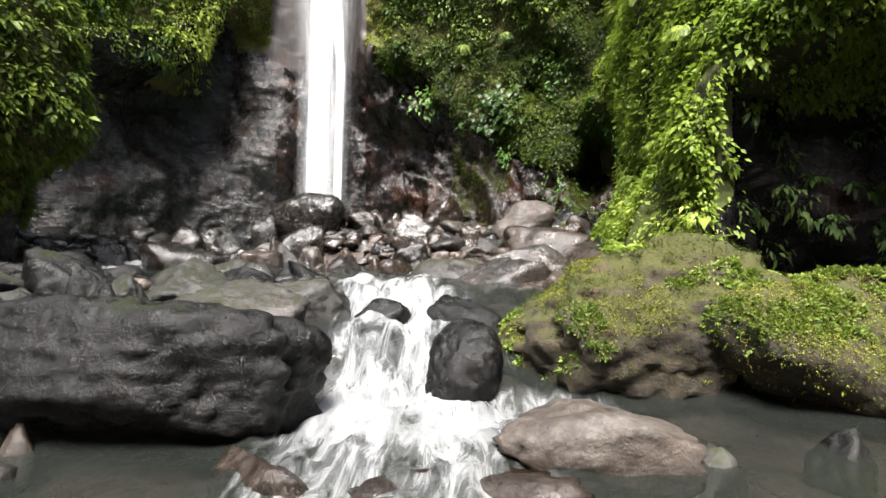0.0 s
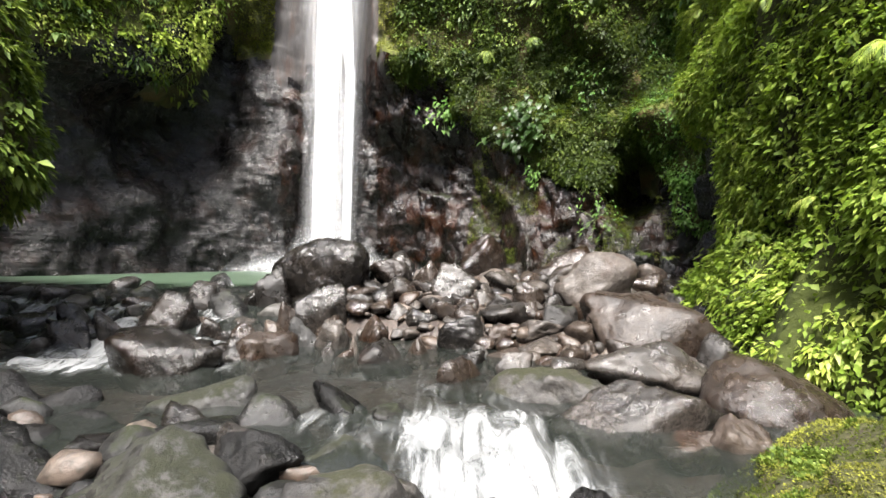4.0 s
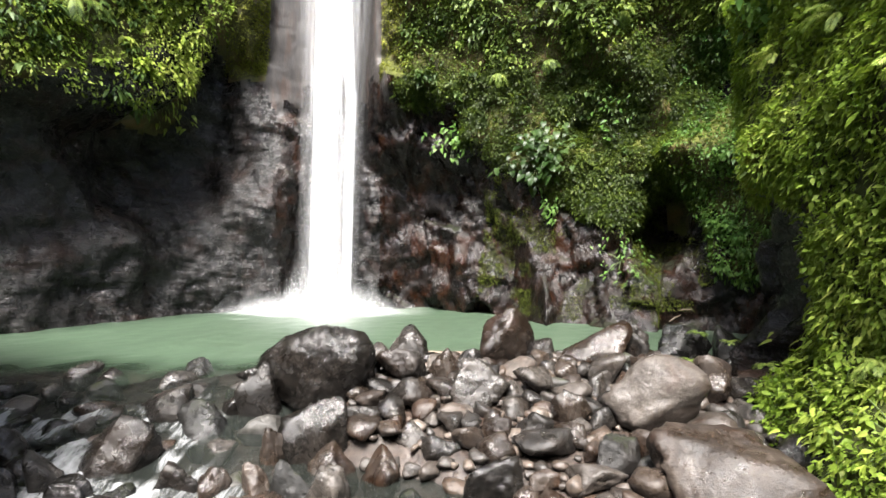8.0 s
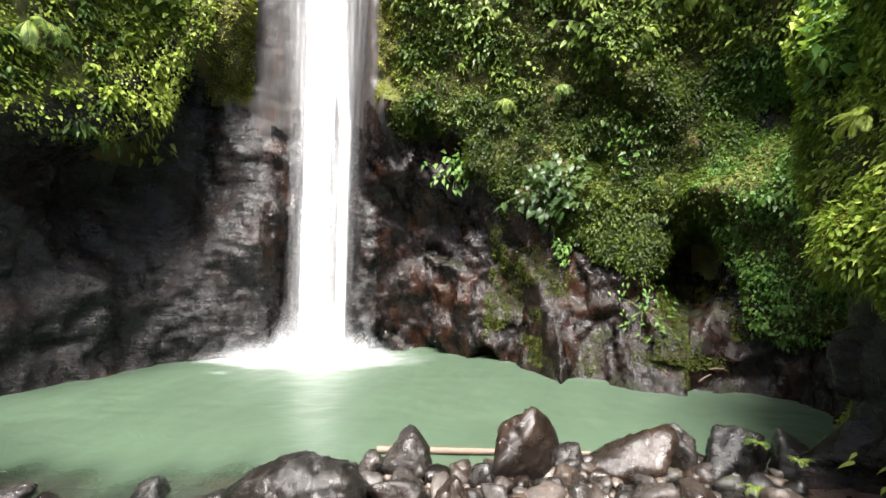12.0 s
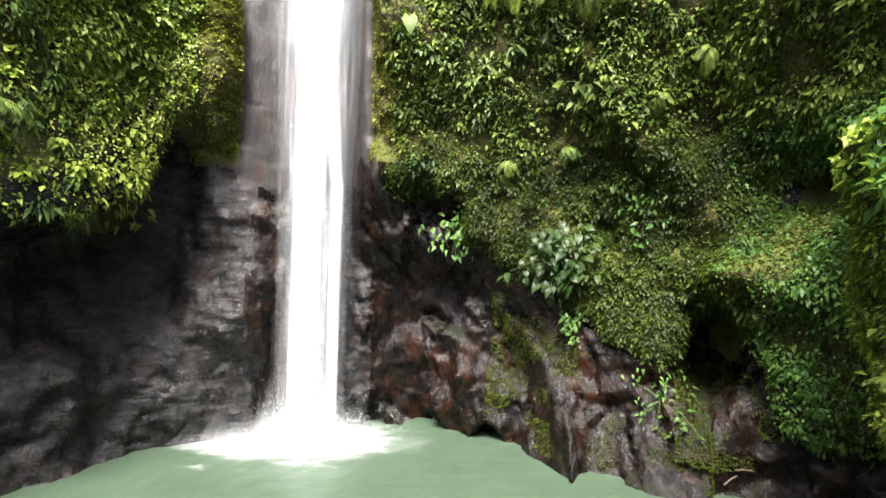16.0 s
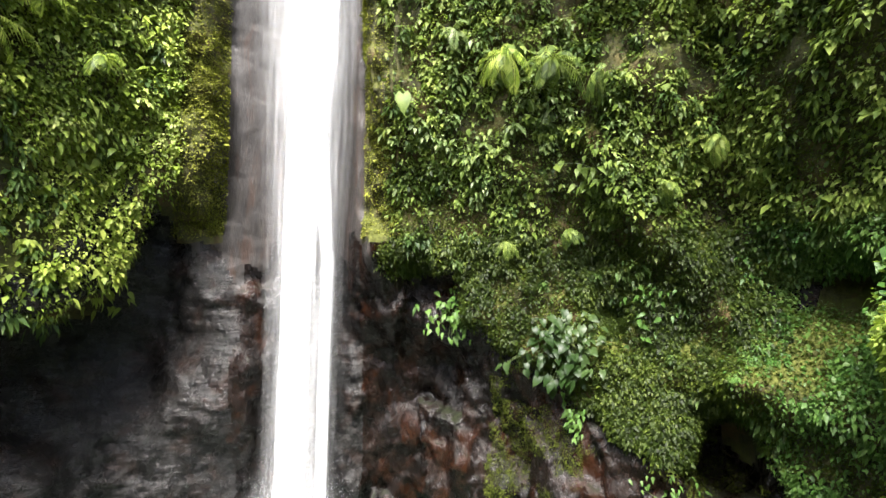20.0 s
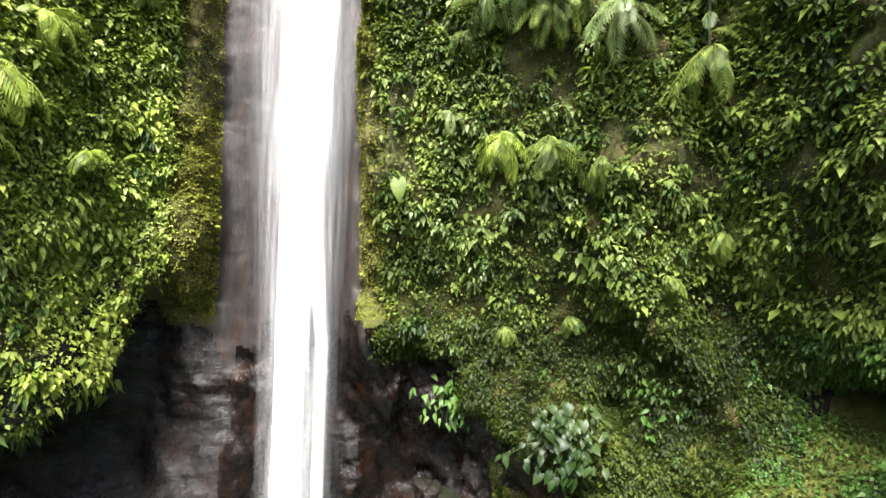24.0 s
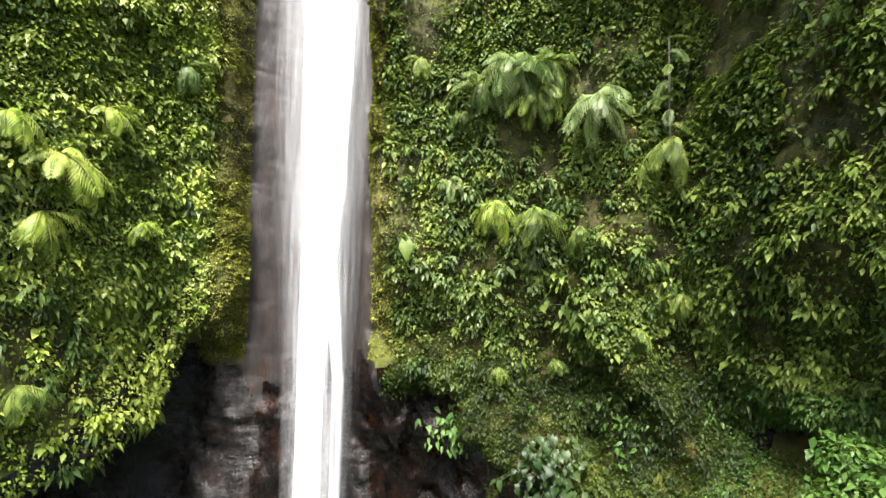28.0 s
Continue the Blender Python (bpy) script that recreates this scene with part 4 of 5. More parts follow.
boulder(-6.78, 12.44, -0.21, 1.30, 1.00, 0.66, 176, M_DARK, "dark wet basalt boulder on the rock bar", power=24)
boulder(-0.81, 14.24, 0.31, 1.21, 0.93, 0.82, 177, M_GREY, "light grey glossy wet boulder on the rock bar", extra=((0.1, -0.9, 0.4, 0.6),))
boulder(-1.54, 15.05, 0.43, 0.72, 0.56, 0.69, 178, M_BROWN, "brown weathered boulder on the rock bar", power=24)
boulder(-2.46, 15.09, 0.43, 1.23, 0.94, 0.69, 179, M_DARK, "dark wet basalt boulder on the rock bar", power=24)
boulder(-2.43, 16.60, 0.60, 1.06, 0.81, 0.88, 180, M_DARK, "dark wet basalt boulder on the rock bar", power=24)
boulder(2.10, 16.60, 0.70, 1.86, 1.43, 1.07, 181, M_BROWN, "brown weathered boulder on the rock bar", power=24)
boulder(4.28, 16.60, 0.65, 1.61, 1.24, 0.98, 182, M_DARK_MOSS, "dark mossy boulder on the rock bar", power=24)
boulder(3.70, 14.23, 0.20, 0.86, 0.66, 0.60, 183, M_BROWN, "brown weathered boulder on the rock bar", power=24)
boulder(4.49, 14.21, 0.14, 0.97, 0.74, 0.49, 184, M_DARK, "dark wet basalt boulder on the rock bar", power=24)
boulder(0.79, 13.57, 0.03, 0.74, 0.57, 0.58, 185, M_BROWN, "brown weathered boulder on the rock bar", power=24)
boulder(0.05, 13.11, -0.15, 0.88, 0.67, 0.45, 186, M_DARK, "dark wet basalt boulder on the rock bar", power=24)
boulder(-4.14, 10.90, -0.66, 1.07, 0.82, 0.40, 187, M_BROWN, "brown weathered boulder on the rock bar", power=24)
boulder(-4.64, 10.80, -0.69, 0.85, 0.66, 0.37, 188, M_DARK, "dark wet basalt boulder on the rock bar", power=24)
boulder(-5.88, 13.42, -0.13, 1.20, 0.92, 0.34, 189, M_DARK_MOSS, "dark mossy boulder on the rock bar", power=24)
boulder(-8.74, 12.73, -0.31, 0.79, 0.61, 0.32, 190, M_DARK, "dark wet basalt boulder on the rock bar", power=24)
boulder(-7.94, 11.60, -0.53, 0.78, 0.60, 0.42, 191, M_DARK, "dark wet basalt boulder on the rock bar", power=24)
boulder(-7.46, 11.90, -0.44, 0.64, 0.49, 0.44, 192, M_DARK, "dark wet basalt boulder on the rock bar", power=24)
boulder(-6.91, 11.60, -0.62, 0.72, 0.55, 0.22, 193, M_DARK, "dark wet basalt boulder on the rock bar", power=24)
boulder(-5.64, 12.03, -0.48, 0.96, 0.74, 0.30, 194, M_DARK, "dark wet basalt boulder on the rock bar", power=24)
boulder(0.56, 11.24, -0.69, 0.92, 0.71, 0.23, 195, M_GREY, "grey water-worn boulder on the rock bar", power=24)
boulder(-4.38, 12.67, -0.29, 0.46, 0.35, 0.38, 196, M_BROWN, "brown weathered boulder on the rock bar", power=24)
boulder(-2.10, 12.98, -0.27, 0.57, 0.44, 0.27, 197, M_GREY, "grey water-worn boulder on the rock bar", power=24)
boulder(-1.58, 12.66, -0.35, 0.70, 0.54, 0.26, 198, M_DARK, "dark wet basalt boulder on the rock bar", power=24)
boulder(-2.54, 12.34, -0.45, 0.65, 0.50, 0.22, 199, M_BROWN, "brown weathered boulder on the rock bar", power=24)
boulder(-3.04, 13.55, -0.13, 0.89, 0.69, 0.28, 200, M_DARK, "dark wet basalt boulder on the rock bar", power=24)
boulder(1.27, 10.87, -0.71, 0.44, 0.34, 0.31, 201, M_BROWN, "brown weathered boulder on the rock bar", power=24)
boulder(0.83, 16.60, 0.45, 0.90, 0.69, 0.57, 202, M_DARK, "dark wet basalt boulder on the rock bar", power=24)
boulder(-4.94, 11.80, -0.56, 0.48, 0.37, 0.26, 203, M_BROWN, "brown weathered boulder on the rock bar", power=24)
boulder(-5.07, 14.10, 0.24, 0.83, 0.64, 0.75, 204, M_DARK, "dark wet basalt boulder on the rock bar", power=24)
boulder(-7.01, 14.11, 0.04, 1.25, 0.96, 0.34, 205, M_DARK, "dark wet basalt boulder on the rock bar", power=24)
boulder(0.54, 10.66, -0.83, 0.49, 0.37, 0.15, 206, M_BROWN, "brown weathered boulder on the rock bar", power=24)
boulder(-0.05, 11.83, -0.55, 0.47, 0.36, 0.27, 207, M_BROWN, "brown weathered boulder on the rock bar", power=24)
boulder(5.67, 16.60, 0.64, 1.18, 0.91, 0.95, 208, M_DARK_MOSS, "dark mossy boulder on the rock bar", power=24)
boulder(-4.29, 11.83, -0.53, 0.52, 0.40, 0.30, 209, M_BROWN, "brown weathered boulder on the rock bar", power=24)
boulder(-3.19, 11.07, -0.73, 0.38, 0.29, 0.20, 210, M_DARK, "dark wet basalt boulder on the rock bar", power=24)
boulder(-1.61, 11.27, -0.69, 0.53, 0.41, 0.21, 211, M_BROWN, "brown weathered boulder on the rock bar", power=24)
boulder(-0.48, 11.22, -0.74, 0.43, 0.33, 0.13, 212, M_GREY, "grey water-worn boulder on the rock bar", power=24)
boulder(-2.72, 11.27, -0.68, 0.24, 0.19, 0.25, 213, M_PALE, "pale brown dry-topped boulder on the rock bar", power=24)
boulder(-2.83, 10.94, -0.79, 0.36, 0.27, 0.13, 214, M_BROWN, "brown weathered boulder on the rock bar", power=24)
boulder(-5.59, 14.01, -0.04, 0.53, 0.41, 0.23, 215, M_DARK, "dark wet basalt boulder on the rock bar", power=24)
boulder(1.59, 14.47, 0.20, 0.59, 0.46, 0.50, 216, M_GREY, "grey water-worn boulder on the rock bar", power=24)
boulder(3.16, 16.60, 0.66, 0.79, 0.61, 1.00, 217, M_DARK, "dark wet basalt boulder on the rock bar", power=24)
boulder(-3.34, 12.53, -0.48, 0.86, 0.66, 0.21, 218, M_BROWN, "brown weathered boulder on the rock bar", power=24)
boulder(-0.66, 13.05, -0.21, 0.60, 0.46, 0.36, 219, M_BROWN, "brown weathered boulder on the rock bar", power=24)
boulder(-1.23, 13.74, -0.12, 0.76, 0.59, 0.20, 220, M_PALE, "pale brown dry-topped boulder on the rock bar", power=24)


# ---- waterfall ----
def fall_material(name, stops):
    """White falling water: long streaks, thinning to its sides."""
    n = Nodes(name)
    v = n.place((2.4, 2.4, 0.10))
    streak = n.noise(v, 2.0, 6, 0.6, 0.2)
    at = n.nt.nodes.new("ShaderNodeAttribute")
    at.attribute_name = "foam"
    body = n.math('ADD', at.outputs["Fac"], n.math('MULTIPLY', n.math('SUBTRACT', n.noise(n.place((3.4, 3.4, 0.05)), 2.4, 7, 0.7, 0.3), 0.5), 0.7))
    n.set(Base_Color=n.ramp(streak, stops), Roughness=0.6, Specular_IOR_Level=0.2, Alpha=n.level(body, 0.04, 0.95), Normal=n.bump(n.noise(v, 3.0, 5, 0.6), 0.4, 0.1))
    return n.mat


M_FALL = fall_material("white_falling_water", [(0.3, (0.15, 0.16, 0.17)), (0.46, (0.25, 0.26, 0.27)), (0.68, (0.43, 0.43, 0.43))])


def veil_material(name, lo, hi, most):
    n = Nodes(name)
    v = n.place((3.2, 3.2, 0.07))
    streak = n.level(n.noise(v, 2.2, 7, 0.7, 0.3), lo, hi, 0.0, most)
    at = n.nt.nodes.new("ShaderNodeAttribute")
    at.attribute_name = "foam"
    n.set(Base_Color=(0.88, 0.89, 0.9), Roughness=0.6, Alpha=n.math('MULTIPLY', streak, at.outputs["Fac"]))
    return n.mat


M_VEIL = veil_material("thin_water_veil", 0.3, 0.8, 0.5)
M_HAZE = veil_material("faint_water_veil", 0.1, 0.9, 0.35)
fall = put("waterfall", None, label="tall white waterfall plunging into the pool", category="waterfall", at=pose(-7.3, 29.4, 0))


def half_width(z):
    return lerp(z, [0, 3, 10, 18, 26, 37], [1.3, 1.25, 1.35, 1.5, 1.85, 2.1])


def fall_sheet(name, low, high, deep, front, material, seed, label, shift=0.0, fade=3.0):
    a = np.linspace(0, 2 * np.pi, 72, endpoint=False)
    z = np.arange(-0.1, 37.0, 0.3)
    aa, zz = np.meshgrid(a, z)
    flute = np.array([noise.fractal(Vector((math.cos(q) * 3 + seed, math.sin(q) * 3, h * 0.07)), 1.0, 2.0, 4) for q, h in zip(aa.ravel(), zz.ravel())]).reshape(aa.shape)
    r = 1 + 0.16 * flute
    x = np.cos(aa) * half_width(zz) * lerp(zz, [0, 11, 20], [low, low, high]) * r + shift * lerp(zz, [0, 11, 20], [1, 1, 0]) + 0.012 * (zz - 10)
    y = np.sin(aa) * deep * r + front + 0.02 * zz
    p = np.stack([x, y, zz], -1).reshape(-1, 3)
    i = np.arange(aa.size).reshape(aa.shape)
    j = np.roll(i, -1, 1)
    f = np.stack([i[:-1], j[:-1], j[1:], i[1:]], -1).reshape(-1, 4)
    me = mesh_of(name, p, f, [material])
    add_attribute(me, "foam", (np.sin(aa) < 0.3).astype(float).ravel() * (1 - np.abs(np.cos(aa.ravel())) ** fade))
    return put(name, me, fall, label)


fall_sheet("core", 0.55, 0.74, 0.17, 0.0, M_FALL, 1.0, "dense white water", -0.36, 6.0)
fall_sheet("strand", 0.24, 0.34, 0.08, -0.05, M_FALL, 3.0, "narrow white strand", 0.92, 4.0)
fall_sheet("veil", 1.05, 1.25, 0.55, -0.05, M_VEIL, 5.0, "thin streaky veil of spray", 0.0, 1.6)
fall_sheet("outer_veil", 1.35, 1.6, 0.7, -0.1, M_HAZE, 6.0, "faint outer veil of spray", 0.0, 1.2)

# mist skirts rising from the foot of the fall
M_MIST = Nodes("soft_mist")
mat_at = M_MIST.nt.nodes.new("ShaderNodeAttribute")
mat_at.attribute_name = "foam"
M_MIST.set(Base_Color=(0.88, 0.9, 0.91), Roughness=1.0, Specular_IOR_Level=0.0, Alpha=M_MIST.math('MULTIPLY', mat_at.outputs["Fac"], M_MIST.level(M_MIST.noise(M_MIST.place(), 0.8, 5, 0.6), 0.2, 0.7, 0.25, 1.0)))
mist = put("mist", None, label="soft white mist over the foot of the fall", category="mist", at=pose(-7.5, 28.6, 0))
for rx, ry, hh, dense in ((2.2, 1.1, 2.8, 0.34), (3.2, 1.5, 2.3, 0.3), (4.4, 1.9, 1.7, 0.26), (5.8, 2.3, 1.2, 0.2)):
    aa, tt = np.meshgrid(np.linspace(np.pi, 2 * np.pi, 90), np.linspace(0, 1, 14))
    top = hh * (0.75 + 0.5 * np.array([noise.fractal(Vector((math.cos(q) * 2 + rx, math.sin(q) * 2, 0)), 1.0, 2.0, 3) for q in aa[0]]))[None]
    p = np.stack([np.cos(aa) * rx * (1 - 0.25 * tt), np.sin(aa) * ry * (1 - 0.35 * tt), 0.03 + tt * top], -1).reshape(-1, 3)
    i = np.arange(aa.size).reshape(aa.shape)
    me = mesh_of("skirt", p, np.stack([i[:-1, :-1], i[:-1, 1:], i[1:, 1:], i[1:, :-1]], -1).reshape(-1, 4), [M_MIST.mat])
    add_attribute(me, "foam", (dense * np.clip(tt / 0.22, 0, 1) * (1 - tt) ** 1.5 * np.clip(np.sin(aa - np.pi), 0, 1) ** 1.3).ravel())
    put("skirt", me, mist)

# spray: fine drops thrown up where the fall lands
M_SPRAY = Nodes("spray_drops").set(Base_Color=(0.9, 0.91, 0.92), Roughness=0.7).mat
k = 70000
ang, rad = np.random.uniform(0, 2 * np.pi, k), np.abs(np.random.normal(0, 1.0, k))
sx, sy = -7.4 + np.cos(ang) * rad * 1.7, 28.9 + np.sin(ang) * rad * 1.0
sz = np.random.exponential(1.0, k) * np.exp(-rad * 0.5) * 0.7
keep = sy < 30.3
c = np.stack([sx, sy, sz], -1)[keep]
v = (c[:, None] + unit(np.random.normal(size=(len(c), 3, 3))) * (0.0085 * np.random.lognormal(0, 0.4, len(c)))[:, None, None]).reshape(-1, 3)
f = np.arange(len(v)).reshape(-1, 3)
put("spray", mesh_of("spray", v, f, [M_SPRAY], False), label="fine white spray over the foot of the fall", category="spray", kind="stuff")


# ---- loose stones of the bar, the riffle and the banks ----
MAIN = [(o.location.x, o.location.y, 0.42 * max(o.dimensions.x, o.dimensions.y)) for o in scene.collection.objects if o.name.startswith("boulder")]
rnd = np.random.RandomState(77)


def zone_weight(x, y):
    bar = (x > -5.2) & (x < 4.6) & (y > 10.2) & (y < 17.4)
    riffle = (x > -12.5) & (x <= -5.2) & (y > 11.6) & (y < 15.6 + 0.25 * (x + 5.2) * 0.3)
    bank = (x > -8.0) & (x < -1.6) & (y > 5.0) & (y < 8.6)
    bar = bar & ((y > 11.1) | (x > -0.6))
    edge = (x > -3.2) & (x < 5.2) & (y > 15.6) & (y < 17.6)
    bar = bar | edge
    lip = (x > -12) & (x < -4.8) & (y > 14.6) & (y < 15.9)
    bar = bar | lip
    return np.where(bar, 1.0, np.where(riffle, 0.5, np.where(bank, 0.8, 0.0)))


placed = list(MAIN)
stones = []
for lo, hi, tries, fit in ((0.3, 0.4, 500, 0.8), (0.2, 0.3, 4000, 0.74), (0.12, 0.2, 9000, 0.7), (0.06, 0.12, 11000, 0.72)):
    for _ in range(tries):
        x, y, r = rnd.uniform(-12.5, 5.5), rnd.uniform(2.8, 17.4), rnd.uniform(lo, hi)
        if rnd.rand() > zone_weight(x, y) or (x < -5.2 and y > 11 and r > 0.46):
            continue
        if all((x - a) ** 2 + (y - b) ** 2 > (fit * (r + c)) ** 2 for a, b, c in placed):
            placed.append((x, y, r))
            stones.append((x, y, r))
            if len(stones) > 2400:
                break

KINDS = [(M_DARK, "dark wet stone"), (M_GREY, "grey wet stone"), (M_BROWN, "brown wet stone"), (M_GREY_MOSS, "grey stone with moss"), (M_DARK_MOSS, "dark mossy stone"), (M_PALE, "pale brown stone"), (M_BLACK, "black wet stone")]
shapes = {}
for m in range(len(KINDS)):
    for s in range(5):
        v, f = stone_shape(300 + 13 * m + s, 3, 12, 18.0, 0.055)
        shapes[m, s] = mesh_of("stone", v, f, [KINDS[m][0]])
PEBBLES = [stone_shape(700 + s, 2, 11, 26.0, 0.06) for s in range(16)]
small_v, small_f, small_k = [], [], 0
for i, (x, y, r) in enumerate(stones):
    z = float(ground_z(x, y))
    level = float(water_z(x, y)) if y < 15.4 else 0.0
    if z + 1.2 * r < level:
        continue
    m = int(rnd.choice(6, p=(0.34, 0.24, 0.22, 0.07, 0.08, 0.05)))
    if y > 10 and x > -3 and rnd.rand() < 0.35:
        m = 2
    if y < 9.5:
        m = int(rnd.choice((0, 6, 6, 4, 4, 6)))
    size = Vector((2.1 * r * rnd.uniform(0.9, 1.3), 2.1 * r * rnd.uniform(0.8, 1.1), 1.6 * r * rnd.uniform(0.8, 1.25)))
    lift = 0.3 * size.z if i % 7 else 0.42 * size.z
    turn = pose(x, y, z + lift, rnd.uniform(-14, 14), rnd.uniform(-14, 14), rnd.uniform(0, 360))
    if r > 0.13 and i < 420:
        ob = put("stone", shapes[m, int(rnd.randint(2) if r > 0.24 else rnd.randint(2, 5))], label=KINDS[m][1] + " lying on the rock bar", category="stone", group="stones of the bar", at=turn @ Matrix.Diagonal((*size, 1)))
    else:
        v, f = PEBBLES[i % 16]
        q = np.array(turn @ Matrix.Diagonal((*size, 1)))
        small_v.append(v @ q[:3, :3].T + q[:3, 3])
        small_f.append(f + small_k)
        small_k += len(v)
M_PEBBLE = Nodes("mixed_pebbles")
isl = M_PEBBLE.nt.nodes.new("ShaderNodeNewGeometry")
pb = M_PEBBLE.noise(M_PEBBLE.place(), 14.0, 6, 0.7)
M_PEBBLE.set(Base_Color=M_PEBBLE.mix(M_PEBBLE.level(pb, 0.35, 0.7), M_PEBBLE.ramp(isl.outputs["Random Per Island"], [(0.0, (0.015, 0.014, 0.013)), (0.35, (0.045, 0.04, 0.036)), (0.7, (0.06, 0.04, 0.028)), (1.0, (0.14, 0.115, 0.095))]), (0.03, 0.025, 0.02)),
             Roughness=0.35, Normal=M_PEBBLE.bump(pb, 0.6, 0.04))
put("pebbles", mesh_of("pebbles", np.concatenate(small_v), np.concatenate(small_f), [M_PEBBLE.mat]), label="small wet pebbles filling the gaps of the bar", category="pebbles", kind="stuff")


# ---- single plants on the cliff ----
def on_cliff(cliff, x, z, axis=0):
    b = cliff.base
    d = (b[..., axis] - x) ** 2 + (b[..., 2] - z) ** 2
    r, c = np.unravel_index(np.argmin(d), d.shape)
    n = cliff.n[max(r - 3, 0):r + 4, max(c - 3, 0):c + 4].mean((0, 1))
    return Vector(cliff.p[r, c]), Vector(n).normalized()


def blade(length, width, lobes=True):
    """A broad heart-shaped leaf blade along +y, with a folded midrib; its stalk end at the origin."""
    t = np.linspace(0, 1, 7)
    half = width * 0.5 * np.array([0.55, 0.95, 1.0, 0.86, 0.62, 0.32, 0.0])
    back = np.array([-0.18 if lobes else 0.0, 0, 0, 0, 0, 0, 0]) * length
    v = []
    for q, h, k in zip(t, half, back):
        bend = -0.35 * length * q * q
        v += [(-h, q * length + k, bend + 0.18 * h), (0, q * length + (0 if k == 0 else 0.02), bend), (h, q * length + k, bend + 0.18 * h)]
    f = []
    for i in range(6):
        a = i * 3
        f += [(a, a + 1, a + 4, a + 3), (a + 1, a + 2, a + 5, a + 4)]
    return np.array(v), np.array(f)


def frond(length, pairs=24, width=0.3, curl=0.75):
    """A feathered frond along +y that arches down: midrib with leaflets to both sides."""
    t = np.linspace(0.06, 1, pairs)
    q = np.repeat(t, 2)
    side = np.tile([-1.0, 1.0], pairs)
    ang = q * curl * 1.6
    y, z = length * np.sin(ang) / (curl * 1.6), -length * (1 - np.cos(ang)) / (curl * 1.6)
    p = np.stack([0 * q, y, z], -1)
    along = np.stack([0 * q, np.cos(ang), -np.sin(ang)], -1)
    d = along * 0.7 + np.stack([side, 0 * q, 0 * q - 0.6], -1)
    u = np.stack([0 * q, np.sin(ang), np.cos(ang)], -1)
    ln = length * width * np.sin(np.pi * np.clip(q * 0.88 + 0.1, 0, 1)) ** 0.7 + 0.03
    v, f = leaves(p, d, u, ln, length * 0.034, 0.3)
    rib_t = np.linspace(0, 1, 9)
    a = rib_t * curl * 1.6
    ry, rz = length * np.sin(a) / (curl * 1.6), -length * (1 - np.cos(a)) / (curl * 1.6)
    w = 0.014 * length * (1.1 - rib_t)
    rv = np.concatenate([np.stack([-w, ry, rz], -1), np.stack([w, ry, rz], -1), np.stack([0 * w, ry, rz + w * 1.6], -1)])
    rf = []
    for i in range(8):
        for a0, b0 in ((0, 18), (18, 9), (9, 0)):
            rf += [(a0 + i, b0 + i, b0 + i + 1), (a0 + i, b0 + i + 1, a0 + i + 1)]
    return np.concatenate([v, rv]), np.concatenate([f, np.array(rf) + len(v)])


def stalk(a, b, r):
    """A thin bent stalk between two places: six-sided."""
    a, b = np.array(a, float), np.array(b, float)
    t = np.linspace(0, 1, 5)[:, None]
    c = a + (b - a) * t + np.array([0, 0, 0.12]) * np.linalg.norm(b - a) * np.sin(np.pi * t)
    w = unit(b - a)
    s = unit(np.cross(w, (0.31, 0.2, 0.93)))
    k = np.cross(w, s)
    ang = np.linspace(0, 2 * np.pi, 6, endpoint=False)
    ring = (np.cos(ang)[:, None] * s + np.sin(ang)[:, None] * k) * r
    v = (c[:, None] + ring[None] * np.linspace(1.0, 0.6, 5)[:, None, None]).reshape(-1, 3)
    i = np.arange(30).reshape(5, 6)
    j = np.roll(i, -1, 1)
    return v, np.stack([i[:-1], j[:-1], j[1:], i[1:]], -1).reshape(-1, 4)


M_STALK = Nodes("green_stalk").set(Base_Color=(0.06, 0.09, 0.02), Roughness=0.5).mat
bk = Nodes("pale_bark")
M_BARK = bk.set(Base_Color=bk.mix(bk.noise(bk.place((1, 1, 0.3)), 12, 5, 0.7), (0.16, 0.13, 0.1), (0.36, 0.33, 0.28)), Roughness=0.8, Normal=bk.bump(bk.noise(bk.place((1, 1, 0.2)), 30, 4, 0.7), 0.6, 0.03)).mat
wd = Nodes("wet_dead_wood")
M_WOOD = wd.set(Base_Color=wd.mix(wd.noise(wd.place((0.3, 3, 3)), 9, 6, 0.7), (0.06, 0.04, 0.026), (0.17, 0.12, 0.085)), Roughness=0.55, Normal=wd.bump(wd.noise(wd.place((0.3, 4, 4)), 14, 5, 0.7), 0.6, 0.03)).mat


def aim(p, d, up=(0, 0, 1), roll=0.0):
    """A pose at p whose +y runs along d."""
    d = Vector(d).normalized()
    s = d.cross(Vector(up)).normalized()
    u = s.cross(d)
    m = Matrix((s, d, u)).transposed().to_4x4()
    return Matrix.Translation(p) @ m @ Matrix.Rotation(roll, 4, 'Y')


BLADES = [mesh_of("leaf", *blade(1.0, w), [m], True) for w in (0.62, 0.78) for m in (L_BROAD,)]
BLADES_F = [mesh_of("leaf", *blade(1.0, w, False), [m], True) for w in (0.36, 0.48) for m in (L_FRESH,)]
BLADES_B = [mesh_of("leaf", *blade(1.0, w, False), [m], True) for w in (0.3, 0.42) for m in (L_BRIGHT,)]
BLADES_W = [mesh_of("leaf", *blade(1.0, w, False), [m], True) for w in (0.34, 0.46) for m in (L_WALL,)]


